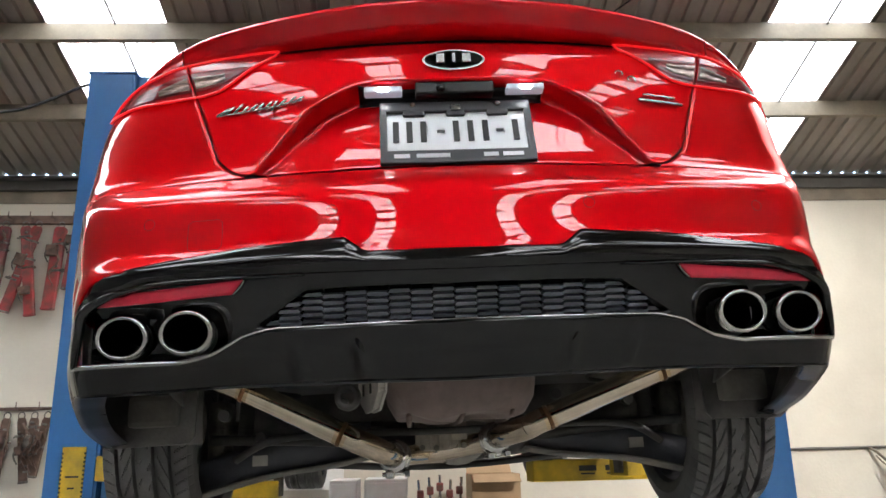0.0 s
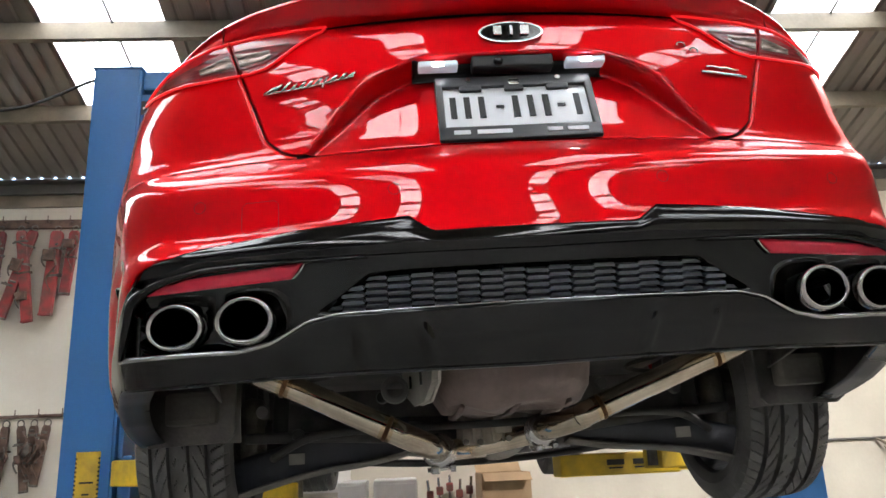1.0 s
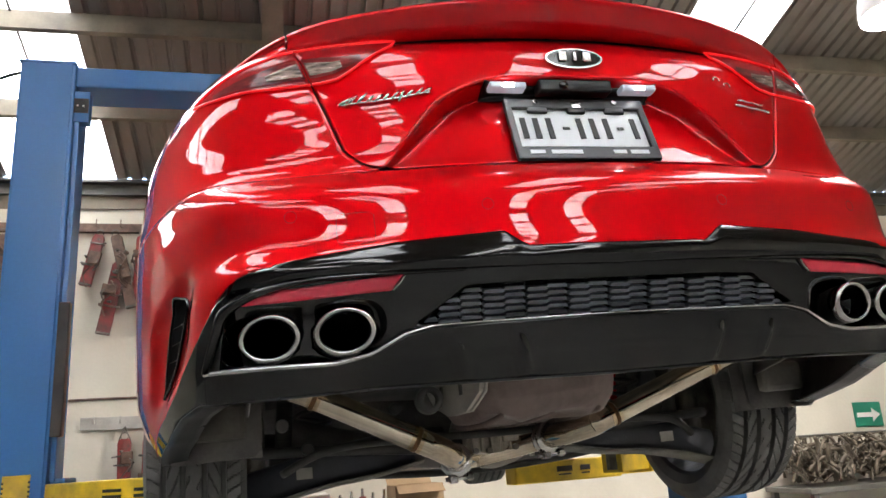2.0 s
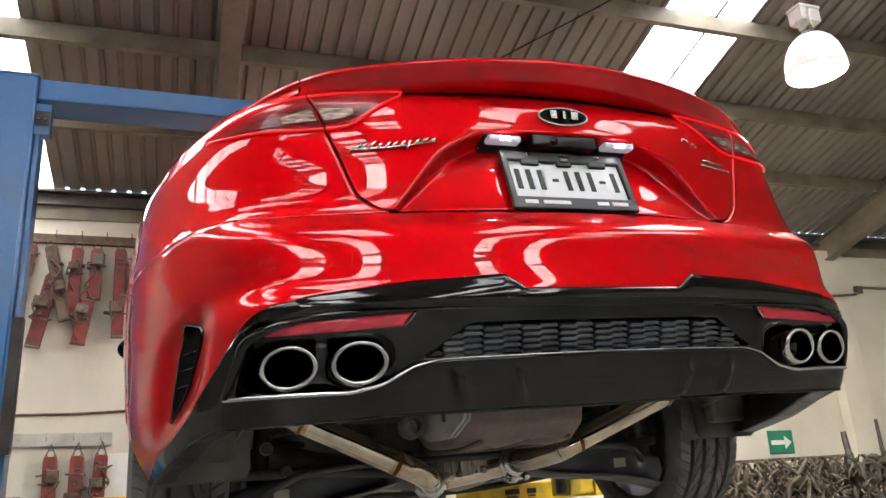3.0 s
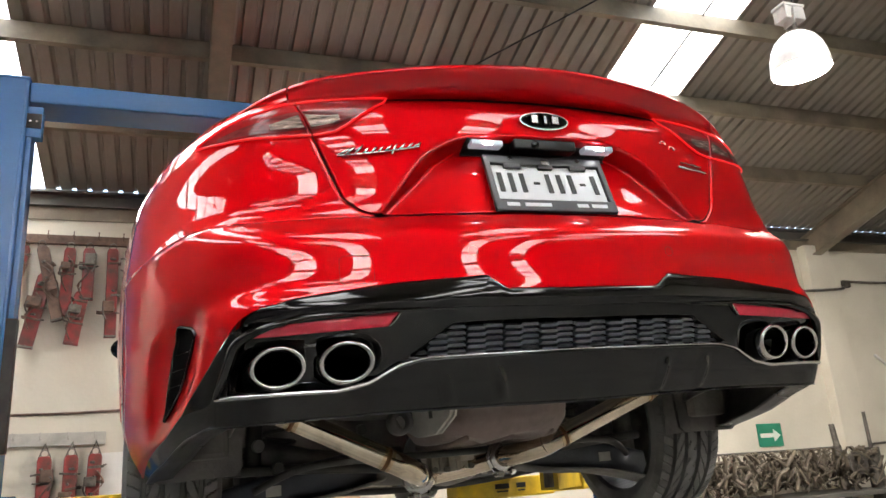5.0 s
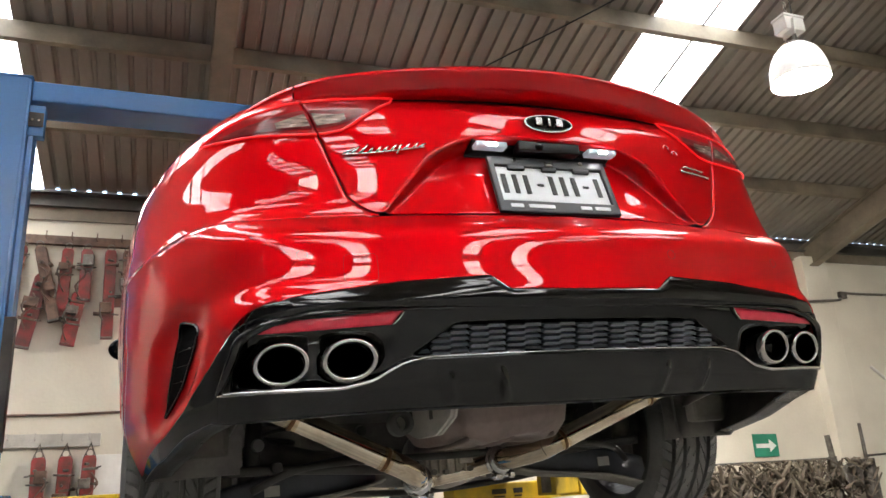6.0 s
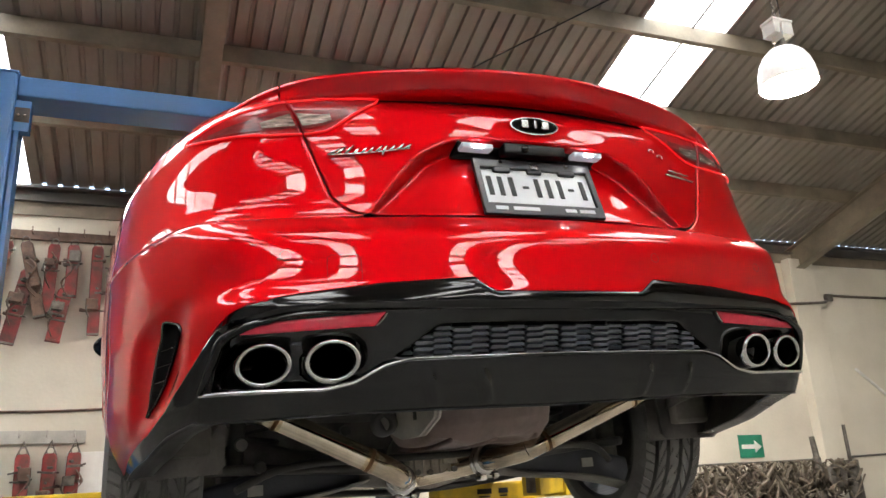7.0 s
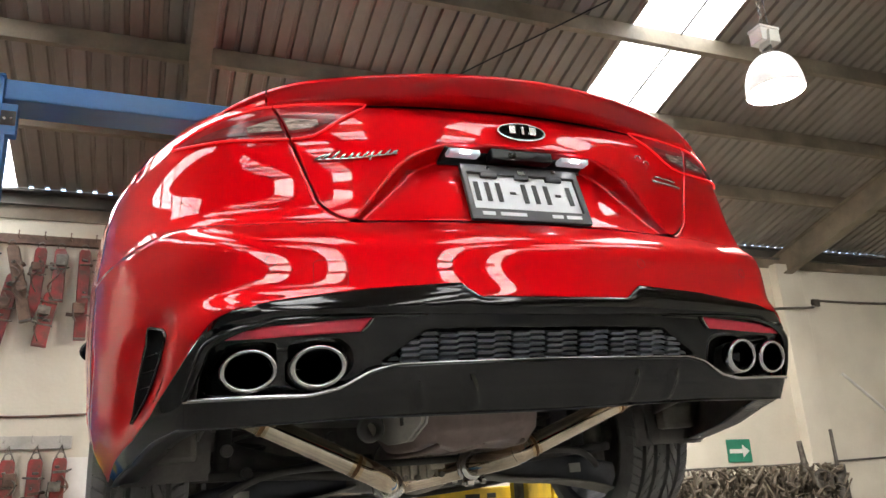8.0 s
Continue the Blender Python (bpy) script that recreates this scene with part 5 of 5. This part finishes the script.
def pull_clamp(x, z, length, seed, tilt=0.0, red=True, width=0.085):
    """A chain clamp: a deep folded plate with bands, jaws, bolts, a ring and straps."""
    rnd = random.Random(seed)
    t = thing("pull_clamp", pose(x, 5.915, z, 0, tilt, rnd.uniform(-8, 8)), rnd.choice(("worn red steel pulling clamp hanging from the wall rail", "greasy red steel clamp with brown straps hanging on the wall")) if red else "rusty brown steel clamp hanging on the wall", "clamp", "clamps hung on the wall rail")
    main = TOOLRED if red else RUST
    ring = [(0.030 * math.cos(a), 0, -0.03 + 0.035 * math.sin(a)) for a in np.linspace(0, 2 * math.pi, 13)]
    part("ring", sweep(NB(), ring, 0.006, 6), GREY, t, smooth=True)
    w, deep = width, rnd.uniform(0.035, 0.055)
    b = NB()
    plate(b, [(-w / 2, -0.08), (-w * 0.35, -0.05), (w * 0.35, -0.05), (w / 2, -0.08), (w * 0.5, -length), (-w * 0.5, -length)], deep)
    bmesh.ops.bevel(b, geom=list(b.edges), offset=0.005, segments=1, affect="EDGES")
    part("clamp_plate", b, main, t)
    part("end_cap", box(NB(), (0, -0.004, -length + 0.012), (w * 1.03, deep * 1.1, 0.02), 0.004), GREY if rnd.random() < 0.5 else main, t)
    # bands and their screws
    for k in range(rnd.randint(2, 3)):
        zz = -0.13 - (length - 0.24) * (k + rnd.random() * 0.7) / 3
        part("band", box(NB(), (0, -0.002, zz), (w * 1.14, deep + 0.018, rnd.uniform(0.014, 0.024)), 0.003, pose(0, 0, 0, 0, rnd.uniform(-6, 6), 0)), RUST if rnd.random() < 0.6 else GREY, t)
        side = rnd.choice((-1, 1))
        b = rod(NB(), (side * w * 0.35, -deep * 0.5, zz), (side * w * (0.6 + 0.3 * rnd.random()), -deep * 0.5 - 0.02, zz + rnd.uniform(-0.02, 0.02)), 0.008, seg=7)
        part("screw", b, GREY, t)
        part("bolt", rod(NB(), (rnd.uniform(-0.3, 0.3) * w, -deep * 0.4, zz + 0.04), (rnd.uniform(-0.3, 0.3) * w, -deep * 0.5 - 0.018, zz + 0.04), 0.012, seg=6), GREY, t)
    # jaw block with a bent lever
    zz = -0.16 - (length - 0.34) * rnd.random()
    side = rnd.choice((-1, 1))
    jaw = part("jaw", box(NB(), (side * w * 0.25, -deep * 0.5 - 0.022, zz), (w * rnd.uniform(0.8, 1.1), 0.05, rnd.uniform(0.06, 0.13)), 0.009, pose(0, 0, 0, 0, 0, 0)), RUST if rnd.random() < 0.6 else GREY, t)
    b = NB()
    sweep(b, curve_points([(side * w * 0.3, -0.05, zz), (side * w * 0.62, -0.07, zz - 0.02), (side * w * 0.66, -0.06, zz - 0.07), (side * w * 0.4, -0.05, zz - 0.12)], 4), 0.008, 6)
    part("lever", b, GREY, jaw, smooth=True)
    for k in range(rnd.randint(0, 1) + (not red)):
        x0, z0 = rnd.uniform(-0.04, 0.04), -0.08 - rnd.random() * length * 0.3
        b = NB()
        sweep(b, curve_points([(x0, -deep * 0.6, z0), (x0 + 0.05, -deep - 0.02, z0 - 0.10), (x0 - 0.03, -deep - 0.01, z0 - 0.22), (x0 + 0.02, -deep * 0.8, z0 - 0.34)], 5), 0.014, 6, ry=0.004)
        part("strap", b, RUST, t, smooth=True)
    return t


SPOTS = [(-4.16, 3.73, 0.72, 4), (-3.97, 3.73, 0.98, -9), (-3.83, 3.73, 0.96, 15), (-3.61, 3.72, 0.90, 3), (-3.44, 3.72, 0.70, 5), (-3.0, 3.72, 0.8, 2), (-2.6, 3.72, 0.95, -4),
         (-2.16, 3.71, 0.55, 12), (-2.04, 3.71, 0.78, -14), (-1.97, 3.44, 0.74, 10), (-1.79, 3.70, 0.70, 2), (-1.63, 3.70, 0.55, 0), (-1.66, 3.28, 0.55, 8), (-1.43, 3.70, 0.90, -1), (-1.28, 3.70, 0.56, -3), (-1.08, 3.70, 0.7, 2)]
for k, (x, z, n, tl) in enumerate(SPOTS):
    pull_clamp(x, z, n, 10 + k, tl, red=k not in (5, 8, 14), width=0.10 if k % 3 else 0.12)
for k, (x, n) in enumerate(((-1.87, 0.62), (-1.66, 0.60), (-1.47, 0.58))):
    t = pull_clamp(x, 1.825, n, 50 + k, 1.5 * (k - 1), True, 0.11)
    b = NB()
    sweep(b, [(-0.05, 0, -0.07), (-0.004, 0.0, 0.045), (0, 0.045, 0.068), (0.004, 0.0, 0.045), (0.05, 0, -0.07)], 0.005, 6)
    part("wire_hanger", b, GREY, t, smooth=True)
for k in range(8):
    pull_clamp(-4.40 + 0.125 * k, 1.84, 0.55 + 0.05 * (k % 3), 70 + k, 4 * ((k * 7) % 5 - 2), red=False, width=0.07)
solo("white_board", box(NB(), (-1.14, 5.975, 1.43), (0.80, 0.03, 0.70), 0.004), WHITE, I4, "white painted board behind the hung clamps", "board")
solo("wall_cable", sweep(NB(), curve_points([(-2.9, 5.985, 2.13), (-2.12, 5.985, 2.14), (-1.7, 5.985, 2.138), (-1.2, 5.985, 2.15), (-0.6, 5.985, 2.145)], 5), 0.011, 8), RUST, I4, "thin brown cable along the wall", "cable", smooth=True)
b = NB()
sweep(b, curve_points([(6.2, 5.985, 3.32), (7.0, 5.84, 3.345), (7.5, 5.84, 3.375), (7.72, 5.98, 3.44), (7.76, 5.98, 3.51), (8.4, 5.98, 3.51), (11.0, 5.98, 3.53)], 5), 0.018, 8)
solo("conduit", b, GREY, I4, "grey electrical conduit bent round the pilaster", "conduit", smooth=True)
solo("conduit_box", box(NB(), (7.76, 5.97, 3.48), (0.12, 0.05, 0.10), 0.01), GREY, I4, "small grey conduit junction box on the wall", "junction box")
solo("air_line", sweep(NB(), curve_points([(3.0, 5.985, 1.36), (5.3, 5.985, 1.37), (6.9, 5.985, 1.362), (9.5, 5.985, 1.40)], 6), 0.013, 8), DARKBEAM, I4, "dark air line along the wall", "pipe", smooth=True)
solo("wall_hose", sweep(NB(), curve_points([(8.0, 5.98, 2.5), (8.6, 5.98, 2.05), (9.2, 5.98, 1.6), (9.8, 5.98, 1.2)], 6), 0.02, 8), WHITE, I4, "pale hose hanging down the wall", "hose", smooth=True)

# green arrow sign
sign = thing("arrow_sign", pose(6.0, 5.985, 1.56, 0, 1, 0), "green wall sign with a white arrow", "sign")
part("board", box(NB(), (0, 0, 0), (0.37, 0.008, 0.27), 0.002), GREEN, sign)
b = NB()
plate(b, [(-0.15, -0.025), (0.05, -0.025), (0.05, -0.075), (0.155, 0.0), (0.05, 0.075), (0.05, 0.025), (-0.15, 0.025)], 0.004, Matrix.Translation((0, -0.007, -0.005)))
part("arrow", b, WHITE, sign, "white arrow")

# high-bay lamp
LX, LY, LZ = 3.43, 2.20, 4.06
hb = thing("high_bay_lamp", pose(LX, LY, LZ), "lit bell-shaped high bay lamp hanging on a chain", "lamp")
b = NB()
prof = [(0.0, 0.205), (0.03, 0.210), (0.11, 0.200), (0.18, 0.182), (0.24, 0.150), (0.285, 0.105), (0.305, 0.05)]
lathe(b, prof, 40, pose(0, 0, 0, 0, -90, 0))
solid(part("reflector_bell", b, BELL, hb, "glowing translucent bell", smooth=True), 0.003)
b = NB()
bmesh.ops.create_uvsphere(b, u_segments=20, v_segments=12, radius=0.05)
bmesh.ops.transform(b, matrix=Matrix.Translation((0, 0, 0.13)) @ Matrix.Diagonal((1, 1, 1.6, 1)), verts=b.verts)
part("bulb", b, BULB, hb, "lit discharge bulb", smooth=True)
part("bell_cap", rod(NB(), (0, 0, 0.292), (0, 0, 0.325), 0.108, 0.055, 28, caps=False), GREY, hb, smooth=True)
part("neck", rod(NB(), (0, 0, 0.30), (0, 0, 0.415), 0.045, 0.035, 20), GREY, hb)
part("ballast_box", box(NB(), (0, 0, 0.467), (0.185, 0.12, 0.115), 0.006), WHITE, hb, "cream ballast box")
part("box_lid", box(NB(), (0, 0, 0.527), (0.196, 0.131, 0.022), 0.004), WHITE, hb)
part("box_door", box(NB(), (-0.098, -0.03, 0.415), (0.010, 0.11, 0.14), 0.003, pose(0, 0, 0, 0, 8, 0)), WHITE, hb)
part("hook", sweep(NB(), curve_points([(0, 0, 0.522), (0.015, 0, 0.55), (0, 0, 0.58), (-0.015, 0, 0.55)], 5), 0.006, 6), GREY, hb, smooth=True)
n = int((roof_z(LY) - 0.02 - LZ - 0.57) / 0.035)
for k in range(n):
    ring = [(0.010 * math.cos(a), 0, 0.585 + 0.035 * k + 0.022 * math.sin(a)) for a in np.linspace(0, 2 * math.pi, 11)]
    part("chain_link", sweep(NB(), ring, 0.0035, 5), GREY, hb, smooth=True, m=Matrix.Identity(4) if k % 2 else pose(0, 0, 0, 0, 0, 90))
part("flex", sweep(NB(), curve_points([(0.06, 0, 0.52), (0.06, 0.0, 0.8), (0.04, 0, 1.3), (0.06, 0, roof_z(LY) - LZ - 0.1)], 5), 0.006, 6), WIRE, hb, smooth=True)
lb = bpy.data.lights.new("high_bay_light", "POINT")
lb.energy, lb.shadow_soft_size, lb.color = 70, 0.06, (1.0, 0.97, 0.92)
lo = new("high_bay_light", lb)
lo.location = (LX, LY, LZ + 0.02)

# scrap on a bench along the far wall
bench = thing("steel_bench", pose(5.7, 5.55, 0), "dark steel workbench along the wall", "workbench")
part("top", box(NB(), (0, 0, 0.86), (2.5, 0.7, 0.05), 0.004), DARKBEAM, bench)
for x in (-1.18, 1.18):
    for y in (-0.3, 0.3):
        part("leg", box(NB(), (x, y, 0.418), (0.06, 0.06, 0.836), 0.004), DARKBEAM, bench)
rnd = random.Random(5)
b = NB()
for k in range(520):
    x, y, z = rnd.uniform(4.50, 6.85), rnd.uniform(5.24, 5.84), 0.89
    top = 0.16 + 0.16 * math.sin(4.3 * x + 0.6) ** 2 + 0.10 * rnd.random()
    a = rnd.uniform(0, 6.28)
    l = rnd.uniform(0.12, 0.34)
    p0 = Vector((x, y, z + top * rnd.random() ** 0.7))
    d = Vector((math.cos(a), 0.6 * math.sin(a), rnd.uniform(0.1, 1.8))).normalized()
    bend = Vector((rnd.uniform(-0.06, 0.06), rnd.uniform(-0.05, 0.05), rnd.uniform(0.0, 0.06)))
    p2 = p0 + d * l
    p2.z = min(max(p2.z, 0.90), 1.36)
    if rnd.random() < 0.72:
        sweep(b, curve_points([p0, p0.lerp(p2, 0.35) + bend, p0.lerp(p2, 0.75) + bend * 0.8, p2], 3), rnd.uniform(0.010, 0.026), 6, ry=0.005)
    else:
        sweep(b, curve_points([p0, p0.lerp(p2, 0.5) + bend, p2], 4), rnd.uniform(0.008, 0.022), 7)
solo("scrap_heap", b, SCRAP, I4, "heap of greasy bent steel brackets and hangers on the bench", "scrap metal", kind="stuff", smooth=True)
b = NB()
lathe(b, [(-0.02, 0.03), (-0.02, 0.10), (0.0, 0.13), (0.02, 0.10), (0.02, 0.03)], 24, pose(6.55, 5.30, 1.18, 0, 12, 80))
for k in range(5):
    box(b, (0, 0, 0.075), (0.012, 0.03, 0.08), 0.003, pose(6.55, 5.27, 1.18, 0, 12, 80) @ pose(0, 0, 0, 72 * k, 0, 0))
solo("fan_hub", b, GREY, I4, "grey metal fan hub leaning on the scrap heap", "hub")
for x, y, r, z1, rr, z2 in ((6.93, 5.42, 0.085, 1.33, 0.022, 1.75), (6.50, 5.50, 0.045, 1.38, 0.035, 1.63)):
    b = NB()
    rod(b, (x, y, 0.0 if x > 6.9 else 0.89), (x, y, z1), r, r, 20)
    rod(b, (x, y, z1), (x, y, z1 + 0.012), r * 1.05, r * 0.9, 20)
    rod(b, (x, y, z1), (x - 0.02 * (x < 6.9), y, z2), rr, rr * 0.9, 14)
    solo("hydraulic_ram", b, GREY, I4, "grey steel hydraulic ram standing upright", "hydraulic ram", smooth=False)

# cabinets and boxes beyond the car
for x0, x1, z1, nm in ((-0.80, -0.56, 1.19, "a"), (-0.50, -0.13, 1.195, "b")):
    t = thing("white_cabinet", pose((x0 + x1) / 2, 5.5, 0), "white enamel workshop cabinet by the wall", "cabinet", "white cabinets")
    part("body", box(NB(), (0, 0, z1 / 2), (x1 - x0, 0.5, z1), 0.012), WHITE, t)
    part("door", box(NB(), (0, -0.26, z1 / 2 + 0.05), (x1 - x0 - 0.03, 0.016, z1 - 0.16), 0.006), WHITE, t)
    part("handle", box(NB(), ((x1 - x0) / 2 - 0.05, -0.275, z1 - 0.25), (0.015, 0.02, 0.12), 0.004), GREY, t)
shelf = thing("parts_shelf", pose(0.45, 5.45, 0), "grey steel parts shelf by the wall", "shelf")
for z in (0.12, 0.5, 0.94):
    part("shelf_board", box(NB(), (0, 0, z), (1.1, 0.5, 0.03), 0.003), GREY, shelf)
for x in (-0.53, 0.53):
    for y in (-0.23, 0.23):
        part("upright", box(NB(), (x, y, 0.47), (0.035, 0.035, 0.94), 0.003), GREY, shelf)
cb = thing("cardboard_box", pose(0.62, 5.42, 0.955, 0, 0, 4), "open brown cardboard box on the shelf", "box")
b = NB()
for sx, sy, w, d in ((0, -0.17, 0.42, 0.006), (0, 0.17, 0.42, 0.006), (-0.21, 0, 0.006, 0.34), (0.21, 0, 0.006, 0.34)):
    box(b, (sx, sy, 0.13), (w, d, 0.26))
box(b, (0, 0, 0.004), (0.42, 0.34, 0.008))
part("carton", b, CARD, cb)
part("flap", box(NB(), (0, -0.055, 0), (0.41, 0.11, 0.005), 0, pose(0, -0.17, 0.26, 35, 0, 0)), CARD, cb)
part("flap", box(NB(), (0, 0.06, 0), (0.41, 0.12, 0.005), 0, pose(0, 0.17, 0.26, 40, 0, 0)), CARD, cb)
for k in range(5):
    t = thing("red_clamp", pose(-0.02 + 0.085 * k, 5.36 + 0.02 * (k % 2), 0.955), "red and chrome clamp tool standing on the shelf", "clamp", "clamps on the shelf")
    part("bar", rod(NB(), (0, 0, 0), (0.01 * (k - 2), 0, 0.22 + 0.02 * (k % 3)), 0.012), CHROME, t)
    part("head", box(NB(), (0, -0.01, 0.10 + 0.03 * (k % 3)), (0.06, 0.05, 0.07), 0.01), TOOLRED, t)
    part("foot", box(NB(), (0, 0, 0.01), (0.07, 0.06, 0.02), 0.004), TOOLRED, t)
